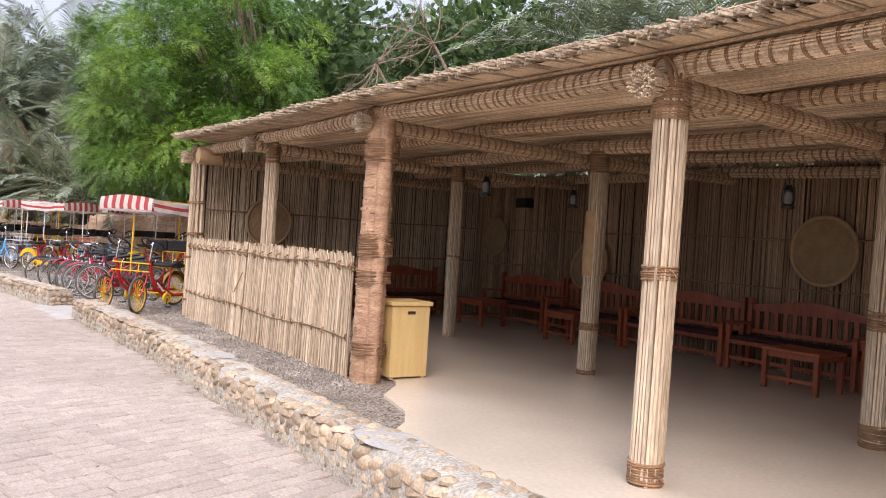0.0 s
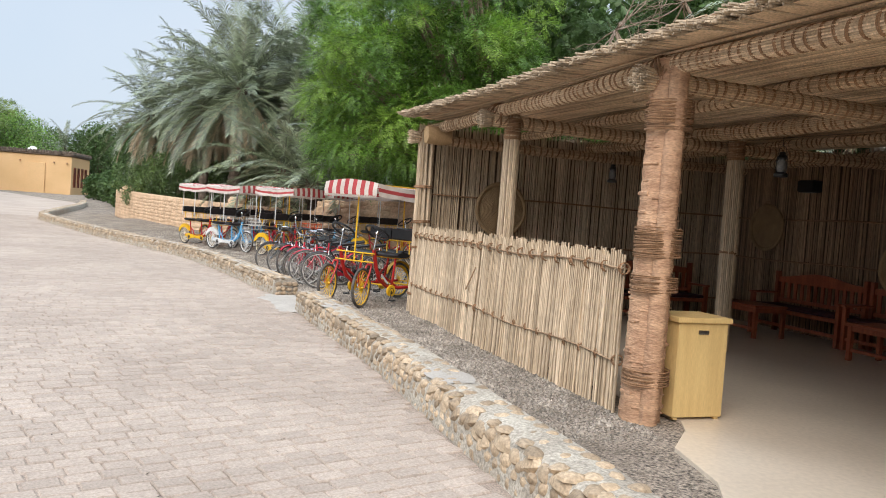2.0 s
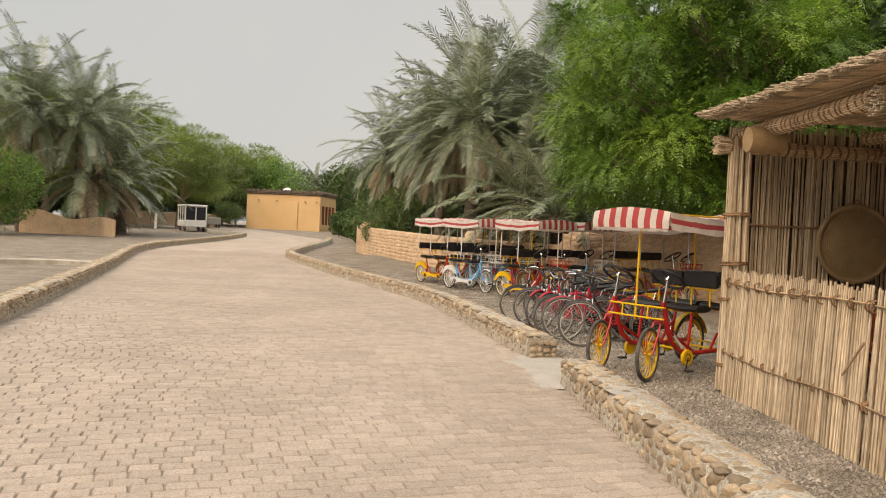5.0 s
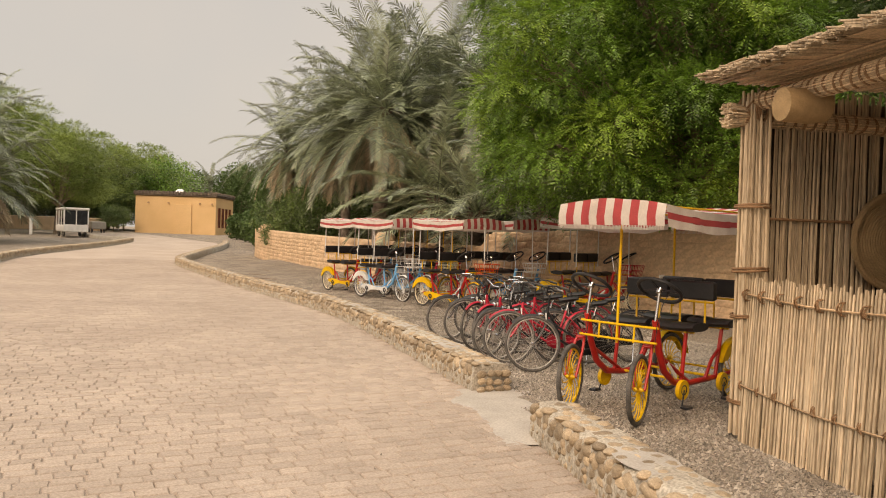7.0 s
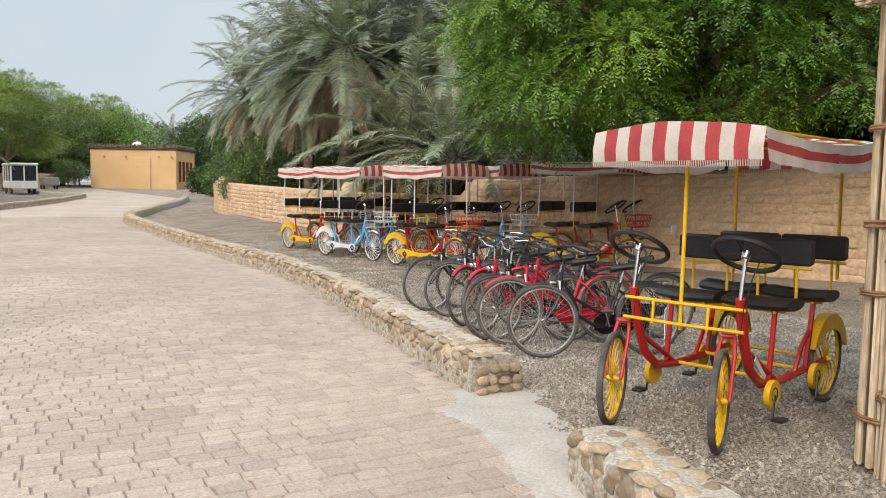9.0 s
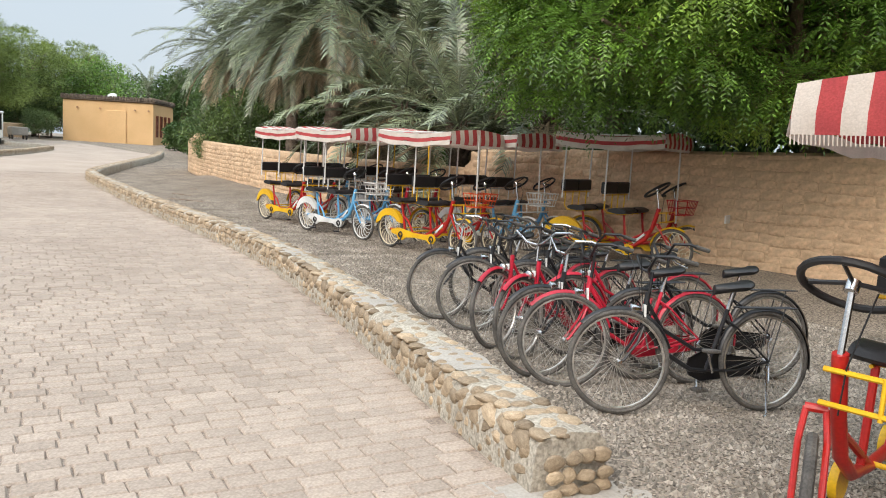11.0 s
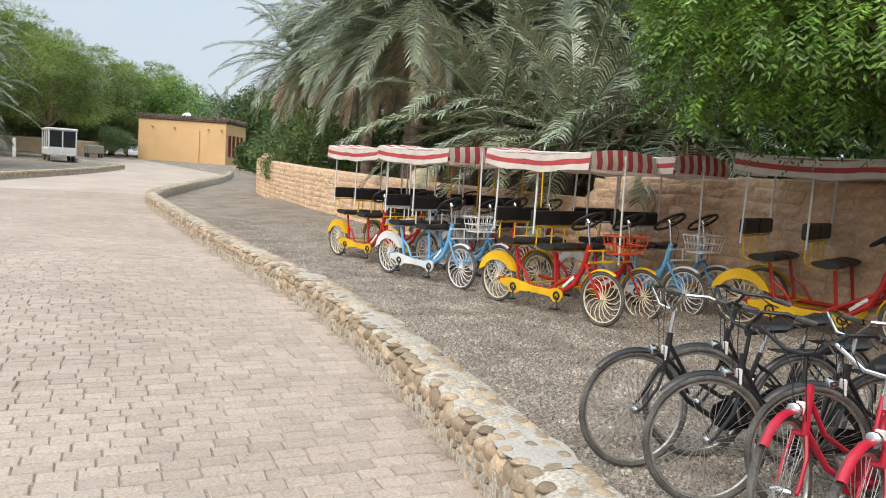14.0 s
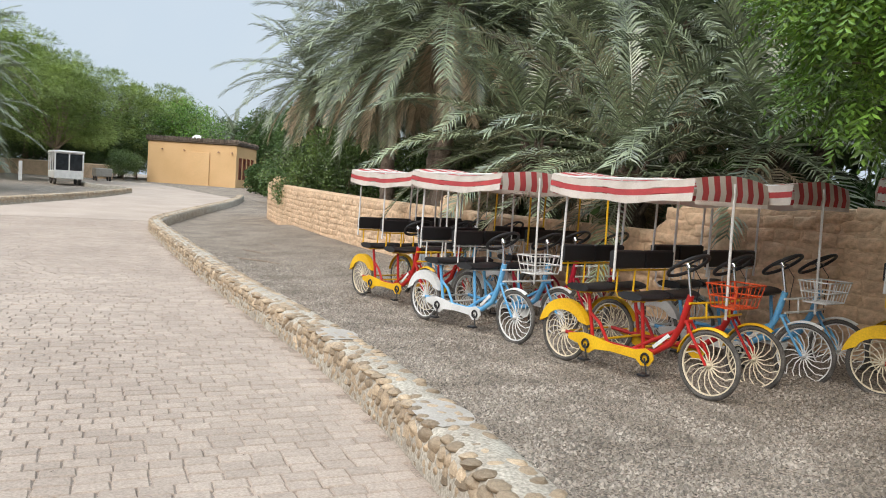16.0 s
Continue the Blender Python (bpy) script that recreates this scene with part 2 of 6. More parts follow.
# ---- mesh helpers ----
class Shape:
    """Collects vertices and faces, and links them as one mesh object."""

    def __init__(self):
        self.v, self.f, self.m = [], [], []

    def face(self, pts, mi=0):
        k = len(self.v)
        self.v += [tuple(p) for p in pts]
        self.f.append(tuple(range(k, k + len(pts))))
        self.m.append(mi)
        return self

    def grid(self, rows, close=False, mi=0):
        """Rows of points of one length, skinned; close joins each row's end to its start."""
        k, n = len(self.v), len(rows[0])
        for r in rows:
            self.v += [tuple(p) for p in r]
        for i in range(len(rows) - 1):
            for j in range(n if close else n - 1):
                a, b = k + i * n + j, k + i * n + (j + 1) % n
                self.f.append((a, b, b + n, a + n))
                self.m.append(mi)
        return self

    def tube(self, pts, rad, seg=8, cap=True, mi=0):
        pts = [Vector(p) for p in pts]
        rads = rad if isinstance(rad, (list, tuple)) else [rad] * len(pts)
        rows, ref = [], None
        for i, p in enumerate(pts):
            d = (pts[min(i + 1, len(pts) - 1)] - pts[max(i - 1, 0)]).normalized()
            if ref is None:
                ref = d.orthogonal().normalized()
            ref = (ref - d * ref.dot(d)).normalized()
            o = d.cross(ref)
            rows.append([p + (ref * math.cos(a) + o * math.sin(a)) * rads[i] for a in (math.tau * j / seg for j in range(seg))])
        k = len(self.v)
        self.grid(rows, True, mi)
        if cap:
            self.f += [tuple(reversed(range(k, k + seg))), tuple(range(k + seg * (len(pts) - 1), k + seg * len(pts)))]
            self.m += [mi, mi]
        return self

    def ring(self, centre, axis, R, r, seg=24, side=6, mi=0, part=1.0, start=0.0, squash=1.0):
        """A torus, or a part of one, round the axis."""
        c, ax = Vector(centre), Vector(axis).normalized()
        e = Vector((0, 0, 1)) if abs(ax.z) < 0.9 else Vector((1, 0, 0))
        a1 = (e - ax * e.dot(ax)).normalized()
        a2 = ax.cross(a1)
        rows = []
        for i in range(seg + 1):
            t = start + math.tau * part * i / seg
            d = a1 * math.cos(t) + a2 * math.sin(t)
            rows.append([c + d * (R + r * math.cos(s)) + ax * r * squash * math.sin(s) for s in (math.tau * j / side for j in range(side))])
        return self.grid(rows, True, mi)

    def box(self, x0, y0, z0, x1, y1, z1, m=None, bev=0.0, mi=0):
        """A box with its edges cut by bev, in the frame m."""
        m = m or Matrix()
        cx, cy, cz, hx, hy, hz = (x0 + x1) / 2, (y0 + y1) / 2, (z0 + z1) / 2, abs(x1 - x0) / 2, abs(y1 - y0) / 2, abs(z1 - z0) / 2
        b = min(bev, hx * 0.49, hy * 0.49, hz * 0.49)

        def rect(z, i):
            return [m @ Vector((cx + sx * (hx - i), cy + sy * (hy - i), z)) for sx, sy in ((-1, -1), (1, -1), (1, 1), (-1, 1))]
        rows = [rect(cz - hz, b), rect(cz + hz, b)] if not b else [rect(cz - hz, b), rect(cz - hz + b, 0), rect(cz + hz - b, 0), rect(cz + hz, b)]
        k = len(self.v)
        self.grid(rows, True, mi)
        e = k + 4 * (len(rows) - 1)
        self.f += [(k + 3, k + 2, k + 1, k), (e, e + 1, e + 2, e + 3)]
        self.m += [mi, mi]
        return self

    def lathe(self, prof, m=None, seg=16, mi=0):
        """(radius, height) pairs turned round z."""
        m = m or Matrix()
        return self.grid([[m @ Vector((r * math.cos(a), r * math.sin(a), z)) for a in (math.tau * j / seg for j in range(seg))] for r, z in prof], True, mi)

    def mesh(self, name, mats, smooth=True):
        me = bpy.data.meshes.new(name)
        me.from_pydata(self.v, [], self.f)
        for mm in (mats if isinstance(mats, (list, tuple)) else [mats]):
            me.materials.append(mm)
        if any(self.m):
            me.polygons.foreach_set("material_index", self.m)
        if smooth:
            me.polygons.foreach_set("use_smooth", [True] * len(me.polygons))
            me.set_sharp_from_angle(angle=radians(42))
        me.update()
        return me


def thing(name, m, label, category, group="", kind=""):
    ob = new(name)
    ob.matrix_world = m
    ob.empty_display_size = 0.1
    return tagged(ob, label, category, group, kind)


def part(name, shape, material, parent=None, label="", smooth=True):
    ob = new(name, shape.mesh(name, material, smooth))
    if parent:
        ob.parent = parent
    return tagged(ob, label) if label else ob


def solid(name, shape, material, label, category="", group="", kind="", m=None, smooth=True):
    ob = new(name, shape.mesh(name, material, smooth))
    if m:
        ob.matrix_world = m
    return tagged(ob, label, category, group, kind)


def piece(name, me, parent, m):
    """One of many alike pieces on a shared mesh."""
    ob = new(name, me)
    ob.parent = parent
    ob.matrix_basis = m
    return ob


def lerp(a, b, t):
    return a + (b - a) * t


def along(line, s):
    """The point s metres along a polyline in plan, and the direction there."""
    for a, b in zip(line, line[1:]):
        d = math.dist(a, b)
        if s <= d or b == line[-1]:
            t = s / d
            return lerp(a[0], b[0], t), lerp(a[1], b[1], t), (b[0] - a[0]) / d, (b[1] - a[1]) / d
        s -= d


def smooth_line(line, steps=6):
    """A Catmull-Rom line through plan points."""
    p = [line[0]] + list(line) + [line[-1]]
    out = []
    for i in range(1, len(p) - 2):
        for k in range(steps):
            t = k / steps
            out.append(tuple(0.5 * (2 * p[i][c] + (p[i + 1][c] - p[i - 1][c]) * t + (2 * p[i - 1][c] - 5 * p[i][c] + 4 * p[i + 1][c] - p[i + 2][c]) * t * t
                             + (3 * p[i][c] - p[i - 1][c] - 3 * p[i + 1][c] + p[i + 2][c]) * t ** 3) for c in (0, 1)))
    return out + [tuple(line[-1])]


def length(line):
    return sum(math.dist(a, b) for a, b in zip(line, line[1:]))


def rise(x):
    """The ground climbs gently far up the road."""
    t = max(0.0, -30 - x)
    t = min(t, 90.0)
    return 0.0155 * t * t / (t + 12)


RIGHT_A = smooth_line([(6, 0.5), (2, 1.9), (-1, 2.83), (-3.83, 3.7), (-5.96, 4.35), (-8.6, 5.19), (-11.3, 5.88), (-12.72, 6.28)])
RIGHT_B = smooth_line([(-14.58, 6.72), (-16.3, 6.96), (-18.2, 7.25), (-20.8, 7.56), (-23.4, 7.7), (-26, 7.62), (-29, 7.48), (-36, 7.3), (-41.6, 7.2), (-44.2, 7.5), (-47.2, 8.3), (-53.5, 10.1), (-60, 12.1), (-66, 13.6), (-71, 14.6)])
LEFT = smooth_line([(8, -6.5), (-2, -2.9), (-8, -1.4), (-14.5, -0.65), (-17.85, -0.42), (-25, -0.06), (-35, 0.3), (-43, 0.6), (-48, 1.4), (-52.5, 2.7), (-57, 4.2), (-62, 5.7), (-68, 7.2), (-72, 8.0)])
NOSE = [(-73.2, 8.05), (-74.2, 7.6), (-75, 6.9), (-77, 5.9), (-82, 4.9)]
WALL = smooth_line([(-6, 19.0), (-13, 16.6), (-17.3, 15.1), (-20, 14.05), (-25, 13.0), (-30, 12.25), (-37, 11.95), (-45, 12.1), (-51, 12.6), (-53, 13.6), (-53.5, 16), (-53.5, 22)])
WALL_STEP = -25.4


def line_y(line, x):
    for a, b in zip(line, line[1:]):
        if min(a[0], b[0]) <= x <= max(a[0], b[0]) and a[0] != b[0]:
            return lerp(a[1], b[1], (x - a[0]) / (b[0] - a[0]))
    return line[0][1] if x > line[0][0] else line[-1][1]


def ground_z(x, y):
    """Height of the loose ground on the shelter's side: banked behind the kerb by the shelter, falling to the bicycles, banked again at the wall."""
    z = rise(x)
    yk = line_y(RIGHT_A if x > -13.6 else RIGHT_B, x) if x > -44 else 1e9
    if y > yk:
        near = 0.03 * max(0.0, min(1.0, (x + 13.4) / 3.0)) if x > -13.4 else 0.0
        lx, ly = 0.955 * (x + 2.1) - 0.297 * (y - 4.94), 0.297 * (x + 2.1) + 0.955 * (y - 4.94)
        if lx > -10 and ly > 0.5 - 1.1 * max(0.0, min(1.0, (lx + 3.2) / 1.8)) and ly < 6.5:
            return -0.15
        bank = 0.22 * max(0.0, min(1.0, (y - (line_y(WALL, x) - 2.6)) / 2.4)) if x < -9 else 0
        z += max(near, bank) + 0.02
    return z


# ---- ground, road and kerbs ----
def axis(lo, hi, fine_lo, fine_hi, step, grow=1.35):
    out = list(np.arange(fine_lo, fine_hi, step))
    s, x = step, fine_lo
    while x > lo:
        s *= grow
        x -= s
        out.insert(0, x)
    s, x = step, out[-1]
    while x < hi:
        s *= grow
        x += s
        out.append(x)
    return out


sh = Shape()
gx, gy = axis(-900, 700, -60, 8, 0.25), axis(-700, 900, -4, 20, 0.25)


def on_road(x, y):
    left = line_y(LEFT, x)
    right = line_y(RIGHT_A if x > -13.6 else RIGHT_B, x)
    return left - 0.2 < y < right + 0.2


sh.grid([[(x, y, (rise(x) - 0.12 if on_road(x, y) and x > -75 else ground_z(x, y)) + 0.025 * noise.noise((x * 0.7, y * 0.7, 0))) for y in gy] for x in reversed(gx)])
ground = solid("ground", sh, GRAVEL, "grey-brown gravel and dry earth between kerb and mud wall", "ground", kind="structure")

sh = Shape()
rows = []
for x in [8, 4, 0, -3, -6, -9, -12, -14, -16, -18, -20, -23, -26, -30, -34, -38, -42, -46, -52, -58, -66, -75]:
    y0, y1 = line_y(LEFT, x) - 0.05, line_y(RIGHT_A if x > -13.6 else RIGHT_B, x) + 0.1
    rows.append([(x, lerp(y0, y1, k / 8), rise(x) - 0.0065) for k in range(9)])
sh.grid(rows)
road = solid("road", sh, SAND, "paved lane bed of sand-coloured joints between kerbs", "road", kind="structure")
sh = Shape()
rows = []
for x in range(-46, -100, -4):
    y0, y1 = line_y(LEFT, x) + 0.05 - 0.33 * max(0.0, -73 - x), line_y(RIGHT_B, x) - 0.05 - 0.12 * max(0.0, -71 - x)
    rows.append([(x, lerp(y0, y1, k / 6), rise(x) + 0.012) for k in range(7)])
sh.grid(rows)
part("far_paving", sh, PAVER, road, "pale paving far up the lane")
# ramp of cement in the gap of the kerb, feathered into the paving
sh = Shape()
ga, gb = Vector((-12.45, 6.22)), Vector((-14.75, 6.80))
gd = (gb - ga).normalized()
gn = Vector((-gd.y, gd.x))
if gn.y < 0:
    gn = -gn
rows = []
for i in range(25):
    t = i / 24
    r0 = []
    for j in range(11):
        q = j / 10
        w = lerp(-0.34 + 0.16 * noise.noise((t * 5, 1.0, 2)), 0.95 + 0.25 * noise.noise((t * 4, 3, 2)), q)
        p = ga.lerp(gb, t) + gn * w
        h = 0.030 * math.sin(math.pi * min(1, q * 1.15 + 0.02)) + 0.012 * noise.noise((p.x * 6, p.y * 6, 1)) * math.sin(math.pi * q) - (0.012 if j in (0, 10) else 0)
        r0.append((p.x, p.y, 0.004 + h * math.sin(math.pi * t) ** 0.5))
    rows.append(r0)
sh.grid(rows)
solid("cement_ramp", sh, CEMENT, "rough grey cement ramp in the gap of the kerb", "ramp")


def kerb(name, line, width, height, label):
    """A low rubble wall: a mortar core with an uneven skin, for the stones to sit in."""
    n = max(2, int(length(line) / 0.25))
    k = Shape()
    rows = []
    for i in range(n + 1):
        x, y, dx, dy = along(line, min(length(line) * i / n, length(line) - 1e-4))
        nx, ny = dy, -dx
        if ny > 0:
            nx, ny = -nx, -ny
        h = height * (1 + 0.06 * noise.noise((x * 1.3, y, 3))) + rise(x)
        w = [(0, -0.06), (0.012, 0.5), (0.03, 0.85), (0.075, 1.0), (width * 0.5, 1.06), (width - 0.06, 1.0), (width - 0.01, 0.8), (width, -0.3)]
        rows.append([(x - nx * a + 0.012 * noise.noise((x * 4, y * 4, b * 5)), y - ny * a + 0.012 * noise.noise((x * 4, y * 4, b * 5 + 9)),
                      rise(x) + (h - rise(x)) * b + 0.012 * noise.noise((x * 5, y * 5, a * 7))) for a, b in w])
    k.grid(rows)
    for r in (rows[0], rows[-1]):
        k.face(r)
    return solid(name, k, MORTAR, label, "kerb", kind="structure")


KERB_H, KERB_W = 0.30, 0.46
kerb_a = kerb("kerb_wall_1", RIGHT_A, KERB_W, KERB_H, "low kerb wall of river stones set in pale mortar")
kerb_b = kerb("kerb_wall_2", RIGHT_B, KERB_W, KERB_H, "low kerb wall of river stones along the gravel yard")
LEFT_KERB = LEFT + smooth_line(NOSE)


def kerb_left():
    n = int(length(LEFT_KERB) / 0.4)
    k = Shape()
    rows = []
    for i in range(n + 1):
        x, y, dx, dy = along(LEFT_KERB, min(length(LEFT_KERB) * i / n, length(LEFT_KERB) - 1e-4))
        nx, ny = dy, -dx
        if i == 0 and ny > 0:
            turn = -1
        elif i == 0:
            turn = 1
        nx, ny = nx * turn, ny * turn
        w = [(0, -0.06), (0.012, 0.5), (0.03, 0.85), (0.075, 1.0), (0.2, 1.06), (0.36, 1.0), (0.4, 0.8), (0.42, -0.3)]
        rows.append([(x + nx * a, y + ny * a, rise(x) + 0.3 * b * (1 + 0.05 * noise.noise((x, y, 1))) + 0.012 * noise.noise((x * 5, y * 5, a * 7))) for a, b in w])
    k.grid(rows)
    k.face(rows[0]), k.face(rows[-1])
    return solid("kerb_wall_3", k, MORTAR, "low stone kerb wall on the far side of the lane", "kerb", kind="structure")


kerb_c = kerb_left()
# low inner kerb on the far side's gravel lot
sh = Shape()
inner = smooth_line([(-33, -0.1), (-33.6, -1.6), (-33.2, -3.6), (-32, -6), (-29, -9.5)])
rows = []
for i in range(31):
    x, y, dx, dy = along(inner, min(length(inner) * i / 30, length(inner) - 1e-4))
    rows.append([(x - dy * a, y + dx * a, b + 0.01 * noise.noise((x * 5, y * 5, a * 9))) for a, b in ((0, -0.1), (0.01, 0.16), (0.06, 0.2), (0.24, 0.2), (0.3, 0.16), (0.3, -0.1))])
sh.grid(rows)
solid("kerb_wall_4", sh, MORTAR, "low curved stone edging round a gravel bed", "kerb", kind="structure")

# ---- mud wall behind the yard: courses of big rounded mud blocks ----
def wall_top(x):
    if x > WALL_STEP:
        return 1.85 + 0.026 * (x - WALL_STEP) + rise(x)
    return 1.46 + 0.006 * (WALL_STEP - x) + rise(x)


sh = Shape()
n = int(length(WALL) / 0.5)
rows = []
for i in range(n + 1):
    x, y, dx, dy = along(WALL, min(length(WALL) * i / n, length(WALL) - 1e-4))
    nx, ny = dy, -dx
    h = wall_top(x)
    rows.append([(x + nx * a, y + ny * a, b) for a, b in ((0.03, -0.2), (0.03, h - 0.05), (0.10, h), (0.33, h), (0.38, h - 0.05), (0.38, -0.2))])
sh.grid(rows)
sh.face(rows[0])
sh.face(rows[-1])
mud_wall = solid("wall_mud", sh, MUD, "ochre mud-block boundary wall with rounded courses", "wall", kind="structure")

# ---- ochre building far up the lane ----
bw = pose(-102.7, 15.6, rise(-103) + 0.08, 0, 0, 65) @ Matrix.Scale(1.17, 4)
house = thing("house", bw @ pose(0, 0, 0), "small flat-roofed ochre plastered house by the lane", "house")
HX0, HX1 = -4.5, 3.5
sh = Shape()
sh.box(HX0, 0, -0.3, HX1, 7, 3.72, None, 0.1)
part("wall", sh, PLASTER, house)
sh = Shape()
sh.box(HX0 - 0.12, -0.15, 3.722, HX1 + 0.12, 7.15, 3.83, None, 0.03)
roof_part = part("roof", sh, TRUNK, house, "dark roof of palm ribs and mud")
sh = Shape()
for i in range(60):
    x = lerp(HX0 - 0.1, HX1 + 0.1, i / 59)
    sh.box(x - 0.05, -0.2, 3.84, x + 0.05, 0.5, 4.13 + 0.08 * math.sin(i * 2.3), None, 0.02)
    yy = lerp(0, 7, i / 59)
    sh.box(HX1 - 0.4, yy - 0.05, 3.84, HX1 + 0.2, yy + 0.05, 4.11 + 0.08 * math.sin(i * 1.7), None, 0.02)
part("parapet", sh, TRUNK, roof_part, "ragged palm-rib edging")
sh = Shape()
sh.box(-0.6, -0.12, -0.3, 1.1, 0.0, 2.9, None, 0.05)
part("buttress", sh, PLASTER, house)
for x in (-3.2, -1.2, 1.9, 3.1):
    sh = Shape()
    sh.tube([(x, -0.25, 3.0), (x, 0.1, 3.02)], 0.07, 8)
    part("beam_end", sh, BARK, house)
for yy in (1.2, 2.6, 4.0, 5.4):
    w = Shape()
    w.box(HX1 + 0.002, yy - 0.3, 0.7, HX1 + 0.03, yy + 0.3, 2.6)
    wd = part("window", w, GLASS_DARK, house, "tall dark window")
    for k in (-0.33, 0, 0.33):
        part("window_bar", Shape().box(HX1 + 0.01, yy + k - 0.03, 0.65, HX1 + 0.07, yy + k + 0.03, 2.65), WOOD_RED, wd)
w = Shape()
w.lathe([(0.0, 0.12), (0.3, 0.1), (0.42, 0.0), (0.3, -0.06), (0.0, -0.1)], pose(-0.3, 0.4, 4.2, 40, 0, 0), 16)
part("dish", w, WHITE, roof_part, "small white dish")


# ---- reed shelter; local x runs along its front, y inwards ----
SH = pose(-2.1, 4.94, 0, 0, 0, -17.3)
FL = 0.085
X_POSTS = (7.0, 3.5, 0.0, -3.9, -7.3)
X_END, X_FAR, Y_MID, Y_BACK = -10.33, 8.6, 2.9, 6.15
POST_H = 2.72


def lift(x):
    """The roof climbs a little towards the shelter's far end."""
    return 0.10 * max(0.0, min(1.0, -x / 3.9))


rng = random.Random(4)

sh = Shape()
edge = [(X_FAR, -1.75), (3.0, -1.52), (1.2, -1.3), (-0.6, -1.12), (-1.8, -0.88), (-2.05, -0.62), (-2.4, -0.40), (-3.1, -0.22), (-3.5, 0.16), (-3.75, 0.3), (X_END, 0.1)]
sh.face([(x, y, FL) for x, y in edge] + [(X_END, Y_BACK + 0.3, FL), (X_FAR, Y_BACK + 0.3, FL)])
sh.f[-1] = tuple(reversed(sh.f[-1]))
sh.grid([[(x, y, FL) for x, y in edge], [(x, y, -0.2) for x, y in edge]])
solid("floor", sh, FLOOR, "smooth cream screed floor of the reed shelter", "floor", kind="structure", m=SH, smooth=False)


def reed(s, a, b, r, seg=6, bend=0.008):
    a, b = Vector(a), Vector(b)
    mid = (a + b) / 2 + Vector((rng.uniform(-bend, bend), rng.uniform(-bend, bend), 0))
    s.tube([a, mid, b], [r * rng.uniform(0.85, 1.15), r, r * rng.uniform(0.75, 1.0)], seg)


def coil(s, x, y, z0, z1, R, r, tilt=0.0):
    """Rope wound round a post."""
    z = z0
    while z < z1:
        s.ring((x + rng.uniform(-.003, .003), y, z), (rng.uniform(-.06, .06) + tilt, rng.uniform(-.06, .06), 1), R + rng.uniform(0, 0.006), r, 16, 5)
        z += r * 1.9
    return s


def reed_post(x, y, label, bands, wrap=None, lean=0.0, top=POST_H, R=0.105):
    """A post clad in a bundle of reeds and tied with rope; bands: (from, to) heights of rope."""
    ob = thing("reed_post", SH @ pose(x, y, FL), label, "post", "reed posts of the shelter")
    up = lift(x)
    top += up
    s = Shape()
    s.tube([(0, 0, 0), (lean, 0, top)], R * 0.86, 10)
    part("core", s, REED_DARK, ob)
    n = 24
    for i in range(n):
        a = math.tau * i / n
        s = Shape()
        rr = R * rng.uniform(0.92, 1.0)
        b = rng.uniform(-0.05, 0.05)
        reed(s, (rr * math.cos(a), rr * math.sin(a), rng.uniform(0, 0.05)), (lean + rr * math.cos(a + b), rr * math.sin(a + b), top - rng.uniform(0, 0.06)), 0.0135, 5)
        part("reed", s, REED, ob)
    for z0, z1 in bands:
        if z0 > 2.3:
            z0, z1 = z0 + up, z1 + up
        s = coil(Shape(), lean * z0 / top, 0, z0, z1, R * 1.06, 0.009)
        s.tube([(R, -0.04, (z0 + z1) / 2), (R + 0.05, -0.05, (z0 + z1) / 2 + 0.02), (R + 0.07, -0.02, (z0 + z1) / 2 - 0.03)], 0.006, 5)
        part("rope_binding", s, ROPE, ob, "brown palm-fibre rope")
    if wrap:
        s = Shape()
        s.lathe([(R * 1.05, wrap[0]), (R * 1.16, wrap[0] + 0.04), (R * 1.2, (wrap[0] + wrap[1]) / 2), (R * 1.14, wrap[1] - 0.03), (R * 1.04, wrap[1])], None, 18)
        part("burlap_wrap", s, BURLAP, ob, "tan burlap wrapped round the post")
    return ob


FRONT = "front post clad in straw-coloured reeds tied with rope"
reed_post(0.0, 0.0, FRONT, [(0, 0.16), (1.36, 1.46), (2.42, 2.66)], lean=0.03)
reed_post(3.5, 0.0, FRONT, [(0, 0.16), (1.3, 1.44), (2.42, 2.66)])
reed_post(7.0, 0.0, FRONT, [(0, 0.16), (1.3, 1.44), (2.42, 2.66)])
reed_post(-7.3, 0.15, "slim reed-clad post behind the low fence", [(1.2, 1.3), (2.42, 2.66)], R=0.09, lean=0.02)
reed_post(0.1, 2.75, "inner post clad in reeds with a rope collar", [(0, 0.2), (1.0, 1.16), (2.4, 2.68)], lean=0.05)
reed_post(-3.5, Y_MID, "inner reed-clad post wrapped in burlap", [(0, 0.06), (0.55, 0.64), (2.42, 2.66)], (1.2, 2.02), lean=0.03)
reed_post(-6.95, 3.2, "inner slim post clad in pale reeds", [(1.3, 1.33), (2.42, 2.66)], R=0.095)
reed_post(3.5, Y_MID, "inner post clad in reeds with a rope collar", [(0, 0.2), (1.0, 1.16), (2.4, 2.68)])
reed_post(7.0, Y_MID, "inner post clad in reeds with a rope collar", [(0, 0.2), (1.0, 1.16), (2.4, 2.68)])

